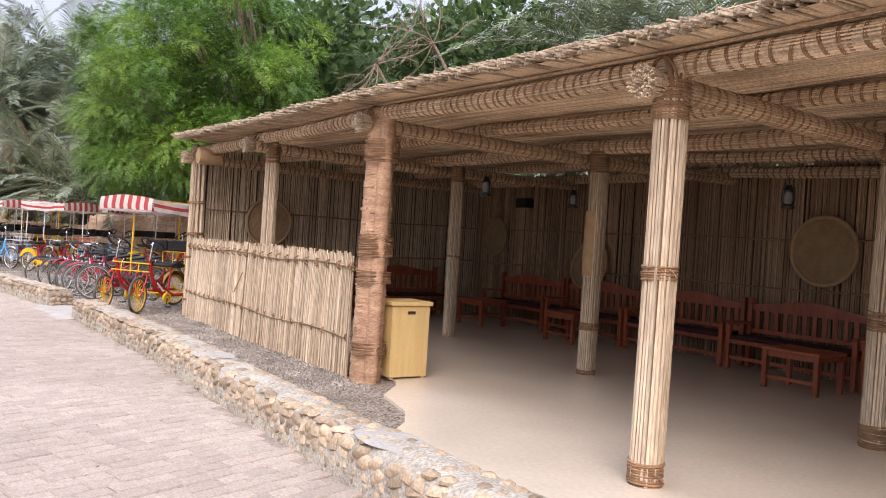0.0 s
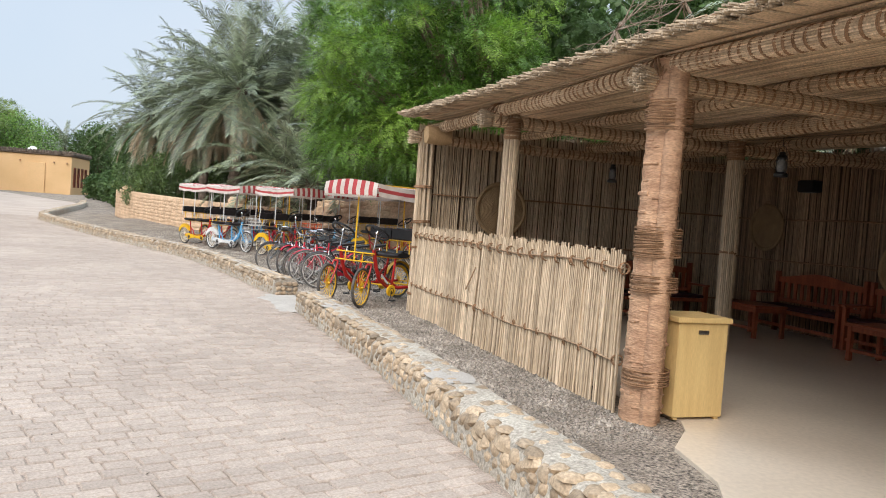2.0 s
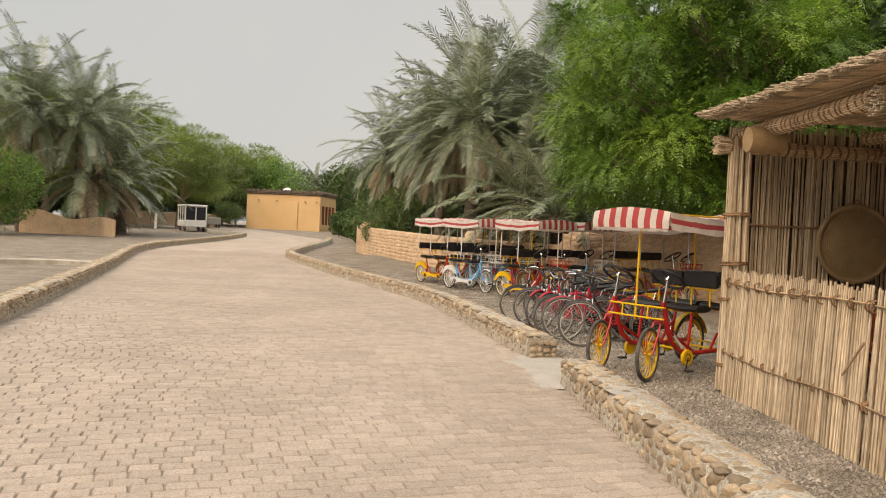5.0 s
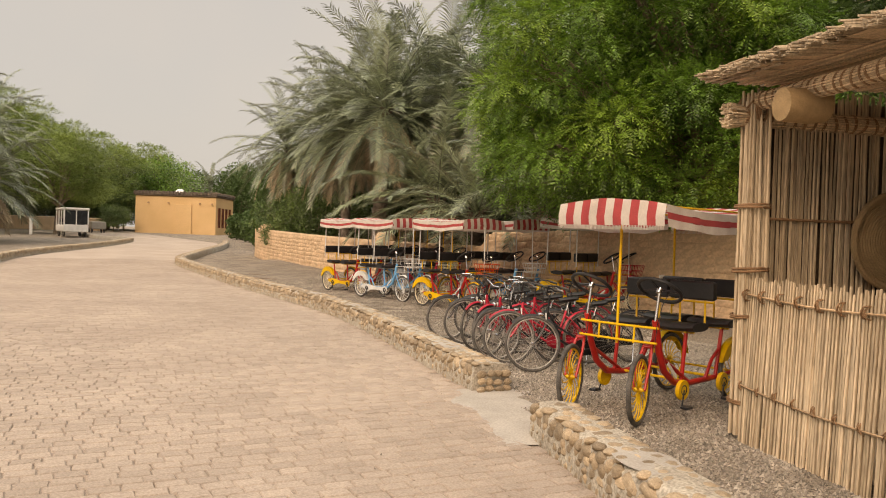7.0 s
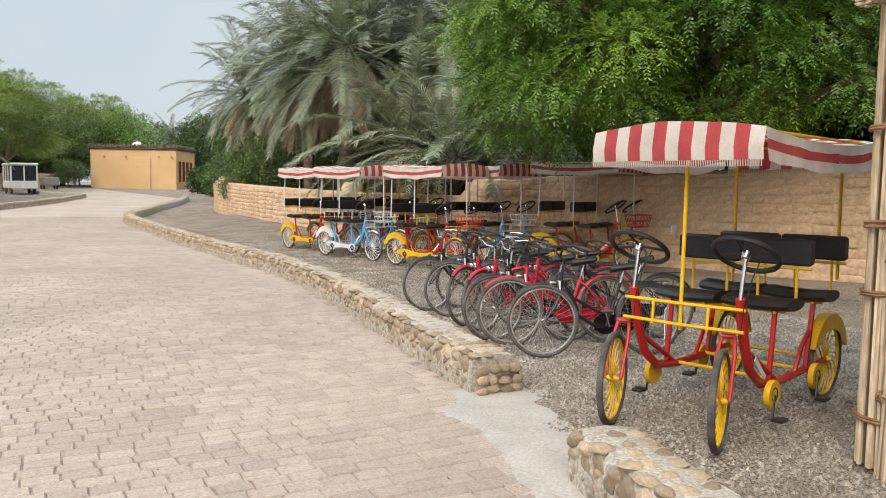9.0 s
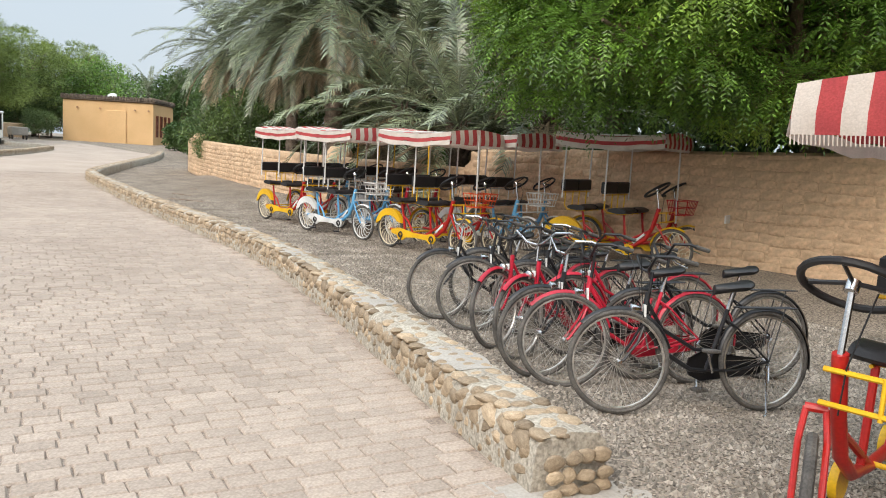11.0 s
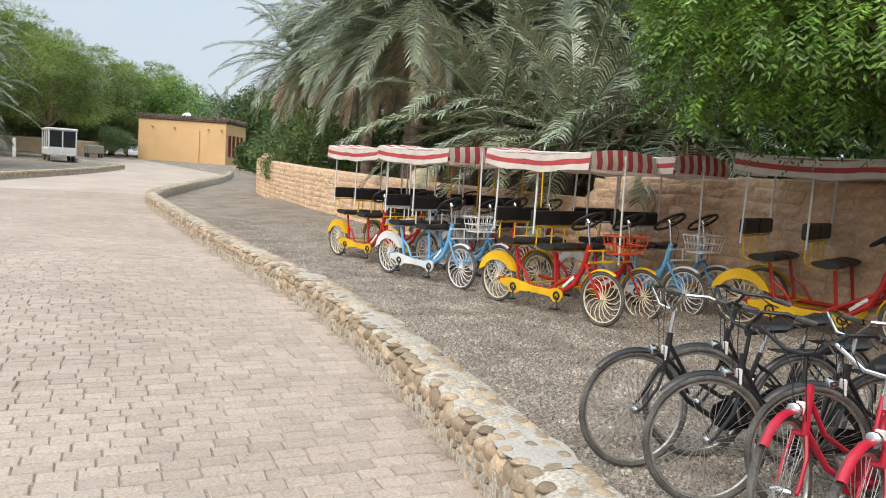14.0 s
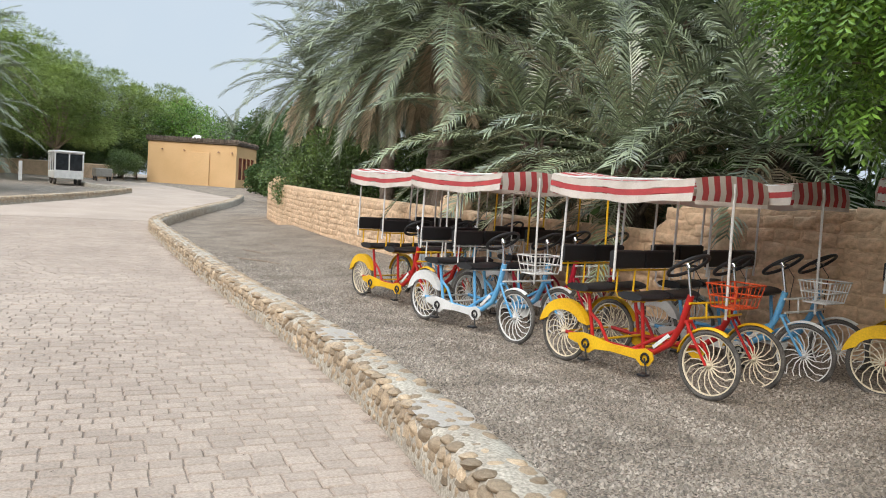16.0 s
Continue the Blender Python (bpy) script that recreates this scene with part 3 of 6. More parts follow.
# palm-trunk post at the fence's end: rough bark, a second stem behind it, rope coils
palm_post = thing("palm_trunk_post", SH @ pose(-3.93, 0.02, FL - 0.05), "thick palm-trunk post with rough bark and rope coils", "post")
s = Shape()
rows = []
for i in range(57):
    z = 2.95 * i / 56
    R = 0.165 - 0.008 * z + 0.006 * (i % 2)
    rows.append([(R * (1 + 0.05 * noise.noise((2 * math.cos(a), 2 * math.sin(a), z * 5))) * math.cos(a) + 0.02 * z, R * (1 + 0.05 * noise.noise((2 * math.cos(a), 2 * math.sin(a), z * 5 + 5))) * math.sin(a), z)
                 for a in (math.tau * j / 22 for j in range(22))])
s.grid(rows, True)
part("trunk", s, BARK, palm_post)
s = Shape()
rows = []
for i in range(40):
    z = 2.88 * i / 39
    rows.append([(0.15 + 0.02 * z + 0.075 * (1 + 0.15 * noise.noise((math.cos(a) * 2, math.sin(a) * 2, z * 6))) * math.cos(a), -0.02 + 0.08 * (1 + 0.15 * noise.noise((math.cos(a) * 2, math.sin(a) * 2, z * 6 + 3))) * math.sin(a), z)
                 for a in (math.tau * j / 12 for j in range(12))])
s.grid(rows, True)
part("side_stem", s, BARK, palm_post)
for z0, z1 in ((0.34, 0.46), (1.10, 1.22), (1.38, 1.60), (2.38, 2.43), (2.45, 2.62)):
    part("rope_coil", coil(Shape(), 0.035 + 0.02 * z0, 0, z0, z1, 0.184, 0.0055), ROPE, palm_post, "brown rope wound round the trunk")
for k in range(120):
    s = Shape()
    a, z = rng.uniform(0, math.tau), rng.uniform(0.05, 2.85)
    R = 0.164 - 0.008 * z
    w, h = rng.uniform(0.025, 0.075), rng.uniform(0.012, 0.032)
    m = pose(R * math.cos(a) + 0.02 * z, R * math.sin(a), z, 0, 0, math.degrees(a))
    s.box(-0.012, -w, -h / 2, 0.009, w, h / 2, m, 0.006)
    part("bark_scale", s, BARK, palm_post)

# ---- roof: bundled beams, mats of reeds and a ragged thatch edge ----
roof = thing("reed_roof", SH, "flat reed roof on rope-bound beams with a ragged edge", "roof")


def beam(x0, y0, x1, y1, z, r):
    """A bundle of palm ribs bound closely with rope."""
    s = Shape()
    a, b = Vector((x0, y0, z + lift(x0))), Vector((x1, y1, z + lift(x1)))
    L = (b - a).length
    n = max(4, int(L / 0.06))
    pts = [a.lerp(b, i / n) + Vector((0, 0, -0.03 * math.sin(math.pi * i / n))) for i in range(n + 1)]
    s.tube(pts, [r * (1 + 0.05 * math.sin(i * 2.4) + 0.06 * rng.uniform(-1, 1)) for i in range(n + 1)], 12)
    d = (b - a).normalized()
    for j in range(22):
        # single ribs along the bundle's skin
        o = d.orthogonal().normalized()
        o.rotate(Matrix.Rotation(math.tau * j / 22, 3, d))
        lap = rng.uniform(0.2, 0.8)
        for t0, t1 in ((0, lap), (lap - 0.04, 1)):
            s.tube([a.lerp(b, lerp(t0, t1, k / 4)) + Vector((0, 0, -0.03 * math.sin(math.pi * lerp(t0, t1, k / 4)))) + o * r * rng.uniform(0.95, 1.05) for k in range(5)], 0.0085, 5)
    ob = part("beam", s, MAT_ROOF, roof, "beam of bundled palm ribs")
    s = Shape()
    t = 0.08
    while t < L:
        p = a.lerp(b, t / L)
        p.z -= 0.03 * math.sin(math.pi * t / L)
        ax = d + Vector((rng.uniform(-.3, .3), rng.uniform(-.3, .3), rng.uniform(-.3, .3)))
        for q in (0, 0.014):
            s.ring(p + d * q, ax, r * 1.07, 0.0075, 14, 5)
        t += rng.uniform(0.075, 0.115)
    part("rope", s, ROPE, ob, "rope wound round the beam")
    return ob


ZB = POST_H + 0.02
for xa, xb in ((X_FAR, 3.5), (3.5, 0), (0, -3.9), (-3.9, -7.3), (-7.3, X_END)):
    beam(xa, 0, xb, 0.0, ZB + 0.11, 0.072)
    beam(xa, 1.45, xb, 1.45, ZB + 0.13, 0.06)
    beam(xa, Y_MID, xb, Y_MID, ZB + 0.09, 0.08)
    beam(xa, 4.5, xb, 4.5, ZB + 0.13, 0.06)
    beam(xa, Y_BACK - 0.1, xb, Y_BACK - 0.1, ZB + 0.09, 0.07)
for x in (*X_POSTS, X_END):
    beam(x, -0.22, x, Y_BACK, ZB - 0.02, 0.075)
    s = Shape()
    for k in range(130):
        a, q = rng.uniform(0, math.tau), 0.085 * math.sqrt(rng.random())
        x0, z0 = x + q * math.cos(a), ZB - 0.02 + q * math.sin(a)
        s.tube([(x0, -0.12, z0 + lift(x)), (x0 + q * 0.35 * math.cos(a), -0.25 - rng.uniform(0, 0.05), z0 + lift(x) + q * 0.35 * math.sin(a))], 0.0065, 5)
    part("beam_end", s, REED, roof, "frayed end of a rib bundle")
    s = Shape()
    for k in range(9):
        s.ring((x, 0.0 + rng.uniform(-.04, .04), ZB + 0.05 + lift(x)), (rng.uniform(-1, 1), rng.uniform(-1, 1), rng.uniform(-.4, .4)), 0.135, 0.009, 16, 5)
    part("lashing", s, ROPE, roof, "rope lashing over the post's head")

# underside: mats of reeds along the front, then the thatch across it
YF, XL, XR = -0.36, X_END - 0.26, X_FAR


def roof_z(x, y):
    return ZB + 0.235 + lift(x) + 0.10 * max(0.0, min(1.0, (-x - 6) / 4.5)) + 0.012 * y + 0.03 * noise.noise((x * 0.5, y * 0.6, 4)) + (-0.05 * (y + 0.0) ** 2 if y < 0 else 0)


s = Shape()
y = -0.03
while y < Y_BACK + 0.4:
    xs = [XR, *sorted((rng.uniform(XL, XR) for _ in range(3)), reverse=True), XL + rng.uniform(0, 0.15)]
    for xa, xb in zip(xs, xs[1:]):
        dz = rng.uniform(-0.006, 0.006)
        s.tube([(lerp(xa, xb, t), y + rng.uniform(-.012, .012), roof_z(lerp(xa, xb, t), y) - 0.035 + dz) for t in (0, .2, .4, .6, .8, 1)], 0.0125, 5, False)
    y += 0.021
tagged(part("mat", s, MAT_ROOF, roof, "underside mat of split reeds"), kind="stuff")
s = Shape()
s.grid([[(x, y, roof_z(x, y) - 0.012) for y in np.linspace(YF + 0.05, Y_BACK + 0.4, 12)] for x in np.linspace(XR, XL + 0.05, 30)])
s.grid([[(x, y, roof_z(x, y) + 0.03) for y in np.linspace(YF + 0.05, Y_BACK + 0.4, 12)] for x in np.linspace(XL + 0.05, XR, 30)])
part("roof_sheet", s, MAT_ROOF, roof, "matted reed layer")
s = Shape()
x = XL
while x < XR:
    for k in range(3):
        y0, L = YF - rng.uniform(-0.05, 0.10), rng.uniform(0.6, 1.2)
        xo, zo = x + rng.uniform(-.02, .02), rng.uniform(-0.015, 0.05) + 0.012 * k
        dx = rng.uniform(-.08, .08)
        s.tube([(xo, y0, roof_z(xo, y0) + zo - 0.012), (xo + dx * 0.5, y0 + L / 2, roof_z(xo, y0 + L / 2) + zo + 0.01), (xo + dx, y0 + L, roof_z(xo, y0 + L) + zo)], rng.uniform(0.007, 0.012), 5)
    x += 0.021
tagged(part("thatch_edge", s, REED, roof, "ragged ends of grey-tan reeds"), kind="stuff")
s = Shape()
y = YF
while y < Y_BACK + 0.4:
    for k in range(2):
        x0, L = XL - rng.uniform(-0.05, 0.12), rng.uniform(0.6, 1.0)
        zo = rng.uniform(-0.03, 0.05)
        s.tube([(x0, y, roof_z(x0, y) + zo), (x0 + L, y + rng.uniform(-.06, .06), roof_z(x0 + L, y) + zo)], rng.uniform(0.007, 0.012), 5)
    y += 0.024
tagged(part("thatch_side", s, REED, roof, "ragged ends of reeds at the roof's side"), kind="stuff")
s = Shape()
for xx in np.arange(XL, XR, 0.5):
    s.tube([(xx, YF + 0.1, roof_z(xx, YF + 0.1) + 0.075), (xx + 0.25, YF + 0.11, roof_z(xx, YF + 0.1) + 0.085), (xx + 0.5, YF + 0.1, roof_z(xx, YF + 0.1) + 0.075)], 0.016, 6)
part("edge_batten", s, REED_DARK, roof, "long rib tied along the roof's edge")


# ---- reed walls ----
def reed_wall(name, x0, y0, x1, y1, label, h=3.04, gap=0.028, material=None):
    L = math.dist((x0, y0), (x1, y1))
    ux, uy = (x1 - x0) / L, (y1 - y0) / L
    s, t = Shape(), 0.0
    while t < L:
        for q in (0, 1):
            o = rng.uniform(-0.012, 0.012) + 0.02 * q
            if q and rng.random() < 0.7:
                continue
            a = t + rng.uniform(-.008, .008)
            b = a + rng.uniform(-.02, .02)
            reed(s, (x0 + ux * a - uy * o, y0 + uy * a + ux * o, FL - 0.04), (x0 + ux * b - uy * o, y0 + uy * b + ux * o, h + rng.uniform(-.05, .05)), 0.0125, 5, 0.012)
        t += gap
    ob = solid(name, s, material or REED_DARK, label, "wall", kind="structure", m=SH)
    for z in (0.45, 1.25, 1.95):
        r = Shape()
        for off in (-0.03, 0.045):
            r.tube([(x0 + ux * t - uy * off, y0 + uy * t + ux * off, z + 0.012 * math.sin(t * 2)) for t in np.linspace(0, L, int(L / 0.4))], 0.013, 6)
        part("tie_rail", r, ROPE, ob, "horizontal rib tied with rope")
    return ob


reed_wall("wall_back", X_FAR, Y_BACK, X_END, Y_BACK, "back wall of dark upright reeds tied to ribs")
reed_wall("wall_side", X_END, Y_BACK, X_END, 0.02, "side wall of upright reeds tied with rope", gap=0.027, material=REED)
# thin sheets added behind both walls; their dark colour paints shade into the gaps
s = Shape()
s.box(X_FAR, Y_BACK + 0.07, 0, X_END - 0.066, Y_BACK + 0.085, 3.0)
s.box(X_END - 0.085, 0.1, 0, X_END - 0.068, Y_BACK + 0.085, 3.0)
solid("wall_shade_sheet", s, GAP_SHADE, "added dark sheet that paints the shade between the wall reeds", "wall", kind="structure", m=SH)
reed_wall("wall_end", X_FAR, 0.0, X_FAR, Y_BACK, "end wall of upright reeds")

# corner bundle of tall reeds
corner = thing("reed_corner_bundle", SH @ pose(X_END, 0.0, FL - 0.02), "tall bundle of straw reeds at the shelter's corner", "post")
for i in range(60):
    s = Shape()
    a, q = rng.uniform(0, math.tau), 0.135 * math.sqrt(rng.random())
    px, py = q * math.cos(a), q * math.sin(a) * 0.9
    reed(s, (px * 1.1, py * 1.1, 0), (px, py, 2.93 + rng.uniform(-.06, .05)), 0.014, 5, 0.015)
    part("reed", s, REED, corner)
for z in (0.28, 1.02, 1.42, 1.97):
    part("rope_binding", coil(Shape(), 0, 0, z, z + 0.035, 0.145, 0.011), ROPE, corner, "twisted palm rope")

# low fence of reeds between corner and palm trunk, in two panels
def fence(xa, xb, label, skew):
    ob = thing("reed_fence", SH @ pose(0, 0, 0), label, "fence", "low reed fence panels")
    n = int(abs(xb - xa) / 0.036)
    for i in range(n):
        for q in (0, 1):
            s = Shape()
            x = lerp(xa, xb, (i + 0.5 * q) / n) + rng.uniform(-.006, .006)
            h = 1.42 + rng.uniform(-0.045, 0.03)
            t = skew * i / n
            xb2 = x + rng.uniform(-.025, .025)
            z0 = 0.03
            s.tube([(xb2 + t, -0.10 - 0.018 * q, z0), (lerp(xb2 + t, x, .5) + rng.uniform(-.006, .006), -0.075 - 0.016 * q, 0.7), (x, -0.05 - 0.012 * q, h)],
                   [0.011, 0.0125, 0.009], 5)
            part("reed", s, REED, ob)
    for z in (0.5, 1.28):
        s = Shape()
        for off in (-0.115 if z < 1 else -0.085, -0.02):
            s.tube([(x, off + 0.004 * math.sin(x * 9), z + 0.02 * math.sin(x * 2.2)) for x in np.linspace(xa, xb, 24)], 0.009, 6)
        part("rail", s, REED_DARK, ob, "rib laced along the fence")
        for x in np.linspace(xa, xb, 12):
            s = Shape()
            for q in range(3):
                s.ring((x, -0.075, z), (1, rng.uniform(-.8, .8), rng.uniform(-.5, .5)), 0.05, 0.006, 10, 4)
            s.tube([(x, -0.13, z), (x + 0.04, -0.15, z + 0.03), (x + 0.06, -0.14, z - 0.02)], 0.005, 4)
            part("knot", s, ROPE, ob, "rope knot")
    return ob


fence(X_END + 0.1, -7.5, "low fence panel of straw reeds laced with rope", 0.0)
fence(-7.45, -4.18, "low fence panel of straw reeds leaning at its foot", 0.06)
s = Shape()
s.tube([(-7.5, -0.12, 1.0), (-7.75, -0.14, 0.7)], 0.01, 6)
solid("loose_stick", s, REED_DARK, "loose stick caught in the reed fence", "stick", m=SH)
# stub of a beam at the roof's corner
s = Shape()
s.lathe([(0.0, -0.16), (0.12, -0.15), (0.14, 0.0), (0.13, 0.22), (0.0, 0.23)], pose(X_END + 0.75, -0.02, ZB + 0.06, 90, 0, 0), 12)
solid("log_end", s, BURLAP, "sawn end of a thick log under the roof", "log", m=SH)


# ---- in the shelter ----
def at_shelter(x, y, z=FL, rz=0):
    return SH @ pose(x, y, z, 0, 0, rz)


ply = thing("plywood_bin", at_shelter(-3.98, 0.47), "pale plywood bin box beside the palm-trunk post", "bin")
s = Shape()
s.box(-0.20, -0.24, 0.02, 0.20, 0.24, 0.80, None, 0.006)
part("body", s, PLY, ply)
s = Shape()
s.box(-0.225, -0.265, 0.802, 0.225, 0.265, 0.85, None, 0.008)
part("lid", s, PLY, ply)
s = Shape()
s.box(0.202, -0.05, 0.71, 0.208, 0.05, 0.745, None, 0.004)
part("hand_slot", s, STEEL, ply, "metal-rimmed oval hand slot")
for sx in (-1, 1):
    for sy in (-1, 1):
        s = Shape()
        s.box(sx * 0.17 - 0.02, sy * 0.2 - 0.02, 0, sx * 0.17 + 0.02, sy * 0.2 + 0.02, 0.018)
        part("foot", s, PLY, ply)


def bench(L=1.86):
    """A bench with slatted back, armrests and a dark cushion; it faces -y."""
    ob = thing("bench", Matrix(), "red-brown wooden bench with slatted back and dark cushion", "bench", "benches round the shelter")
    for sx in (-1, 1):
        for y, h in ((-0.24, 0.62), (0.25, 1.0)):
            s = Shape()
            s.box(sx * (L / 2 - 0.035) - 0.03, y - 0.035, 0, sx * (L / 2 - 0.035) + 0.03, y + 0.035, h, None, 0.006)
            part("leg", s, WOOD_RED, ob)
        s = Shape()
        s.box(sx * (L / 2 - 0.035) - 0.035, -0.30, 0.62, sx * (L / 2 - 0.035) + 0.035, 0.24, 0.655, None, 0.01)
        part("armrest", s, WOOD_RED, ob)
    s = Shape()
    s.box(-L / 2 + 0.07, -0.27, 0.36, L / 2 - 0.07, 0.24, 0.42, None, 0.006)
    part("seat", s, WOOD_RED, ob)
    s = Shape()
    s.box(-L / 2 + 0.08, -0.26, 0.422, L / 2 - 0.08, 0.2, 0.475, None, 0.02)
    part("cushion", s, CUSHION, ob, "dark patterned cushion")
    s = Shape()
    rows = []
    for i in range(17):
        x = lerp(-L / 2 + 0.07, L / 2 - 0.07, i / 16)
        top = 0.96 + 0.05 * math.cos(math.pi * 1.0 * (i - 8) / 8)
        rows.append([(x, 0.235, 0.82), (x, 0.235, top), (x, 0.27, top), (x, 0.27, 0.82), (x, 0.235, 0.82)])
    s.grid(rows)
    part("top_rail", s, WOOD_RED, ob)
    s = Shape()
    s.box(-L / 2 + 0.07, 0.235, 0.5, L / 2 - 0.07, 0.27, 0.56, None, 0.005)
    part("lower_rail", s, WOOD_RED, ob)
    for i in range(12):
        x = lerp(-L / 2 + 0.15, L / 2 - 0.15, i / 11)
        s = Shape()
        s.box(x - 0.03, 0.243, 0.56, x + 0.03, 0.262, 0.82)
        part("slat", s, WOOD_RED, ob)
    s = Shape()
    s.box(-L / 2 + 0.07, -0.255, 0.14, L / 2 - 0.07, -0.225, 0.19, None, 0.005)
    part("stretcher", s, WOOD_RED, ob)
    return ob


first = bench()
first.matrix_world = at_shelter(-2.42, 5.72)
for x in (1.4, -0.51, -4.33, -6.24, -8.15):
    copy_thing(first, at_shelter(x, 5.72))
for y in (4.1, 2.2):
    copy_thing(first, at_shelter(-9.9, y, FL, 90))


def side_table(x, y, w):
    ob = thing("side_table", at_shelter(x, y), "low red-brown wooden side table with bare top", "table", "side tables of the shelter")
    s = Shape()
    s.box(-w / 2, -0.3, 0.46, w / 2, 0.3, 0.50, None, 0.008)
    part("tabletop", s, WOOD_RED, ob)
    s = Shape()
    s.box(-w / 2 + 0.03, -0.27, 0.39, w / 2 - 0.03, 0.27, 0.458)
    part("apron", s, WOOD_RED, ob)
    for sx in (-1, 1):
        for sy in (-1, 1):
            s = Shape()
            s.box(sx * (w / 2 - 0.04) - 0.028, sy * 0.26 - 0.028, 0, sx * (w / 2 - 0.04) + 0.028, sy * 0.26 + 0.028, 0.46, None, 0.005)
            part("leg", s, WOOD_RED, ob)
    s = Shape()
    s.box(-w / 2 + 0.05, -0.27, 0.12, w / 2 - 0.05, -0.24, 0.16)
    part("stretcher", s, WOOD_RED, ob)


side_table(-1.82, 4.85, 0.74)
side_table(-6.05, 5.05, 0.72)
side_table(-8.4, 4.95, 0.78)


def straw_tray(m, r, label, rim=None):
    """A round woven food cover hung flat on the wall; local z points off the wall."""
    ob = thing("straw_tray", m, label, "basket", "woven trays on the reed walls")
    s = Shape()
    steps = int(r / 0.011)
    s.lathe([(0.001 + r * i / steps, 0.06 - 0.05 * (i / steps) ** 2 + (0.006 if i % 2 else 0)) for i in range(steps + 1)], None, 32)
    s.lathe([(0.001 + r * i / 6, 0.045 - 0.05 * (i / 6) ** 2) for i in range(6, -1, -1)], None, 32)
    part("disc", s, STRAW, ob)
    s = Shape()
    s.ring((0, 0, 0.03), (0, 0, 1), r, 0.03, 32, 8)
    part("rim", s, rim or STRAW, ob, "bound rim")
    s = Shape()
    s.ring((0, r + 0.04, 0.03), (0.3, 0, 1), 0.035, 0.006, 12, 5)
    part("hanging_loop", s, ROPE, ob)


straw_tray(SH @ pose(-2.33, 6.06, 1.80, 90, 0, 0), 0.46, "large round woven straw tray hung on reeds", BURLAP)
straw_tray(SH @ pose(-6.62, 5.98, 1.36, 78, 0, 0), 0.42, "round woven tray leaning behind a bench", BURLAP)
straw_tray(SH @ pose(-10.22, 1.3, 1.78, 90, 0, 90), 0.42, "round woven straw tray on the side wall")
straw_tray(SH @ pose(-9.5, 6.05, 1.8, 90, 0, 0), 0.38, "dim woven tray in the shelter's corner")


def lantern(x, y, z):
    ob = thing("lantern", SH @ pose(x, y, z), "small black hurricane lantern hanging from a beam", "lantern", "hanging lanterns")
    for name, prof, m in (("base", [(0.0, -0.17), (0.075, -0.165), (0.08, -0.13), (0.05, -0.11), (0.0, -0.11)], BLACK),
                          ("glass", [(0.045, -0.11), (0.06, -0.05), (0.055, 0.0), (0.04, 0.04)], LAMP_GLASS),
                          ("cap", [(0.055, 0.04), (0.06, 0.055), (0.035, 0.09), (0.035, 0.12), (0.0, 0.13)], BLACK)):
        s = Shape()
        s.lathe(prof, None, 14)
        part(name, s, m, ob)
    for k in (-1, 1):
        s = Shape()
        s.tube([(k * 0.06, 0, -0.15), (k * 0.085, 0, -0.06), (k * 0.08, 0, 0.06), (k * 0.03, 0, 0.1)], 0.007, 6)
        part("side_tube", s, BLACK, ob)
    s = Shape()
    s.tube([(-0.08, 0, 0.06), (-0.05, 0, 0.17), (0, 0, 0.2), (0.05, 0, 0.17), (0.08, 0, 0.06)], 0.004, 5)
    s.tube([(0, 0, 0.2), (0, 0, ZB + 0.06 - z)], 0.003, 4)
    part("wire", s, BLACK, ob)


for x, y, z in ((-1.93, 4.5, 2.42), (-5.6, 4.5, 2.44), (-5.78, 2.9, 2.5), (-9.5, 2.9, 2.5)):
    lantern(x, y, z)
s = Shape()
s.box(-0.16, -0.1, -0.1, 0.16, 0.1, 0.1, None, 0.02)
solid("wall_speaker", s, BLACK, "dark speaker box fixed high in the corner", "speaker", m=SH @ pose(-8.6, 6.03, 2.5, 0, 0, 0))


# ---- bicycles and pedal cars ----
def wheel(parent, x, y, z, R, spokes, spoke_mat, rim_mat, r_tyre=0.02, blades=False, turn=0.0):
    """An upright wheel in the xz plane, with tyre, rim, hub and spokes."""
    w = new("wheel")
    w.parent, w.matrix_basis = parent, pose(x, y, z, 0, 0, turn)
    w.empty_display_size = 0.05
    part("tyre", Shape().ring((0, 0, 0), (0, 1, 0), R - r_tyre, r_tyre, 36, 8), RUBBER, w)
    part("rim", Shape().ring((0, 0, 0), (0, 1, 0), R - 2.1 * r_tyre, 0.0095, 36, 6, squash=1.3), rim_mat, w)
    s = Shape()
    s.tube([(0, -0.05, 0), (0, -0.02, 0), (0, 0.02, 0), (0, 0.05, 0)], [0.012, 0.026, 0.026, 0.012], 10)
    part("hub", s, STEEL if not blades else spoke_mat, w)
    s = Shape()
    for i in range(spokes):
        a = math.tau * i / spokes
        if blades:
            pts = [((0.03 + (R - 0.08) * t) * math.cos(a + 0.55 * t * t), 0.004, (0.03 + (R - 0.08) * t) * math.sin(a + 0.55 * t * t)) for t in (0, 0.35, 0.7, 1)]
            s.tube(pts, [0.008, 0.0062, 0.0055, 0.0065], 5)
        else:
            b = a + (0.5 if i % 2 else -0.5)
            s.tube([(0.022 * math.cos(b + 1.2), 0.02 if i % 4 < 2 else -0.02, 0.022 * math.sin(b + 1.2)), ((R - 0.05) * math.cos(a), 0, (R - 0.05) * math.sin(a))], 0.0018, 4, False)
    part("spokes", s, spoke_mat, w)
    return w


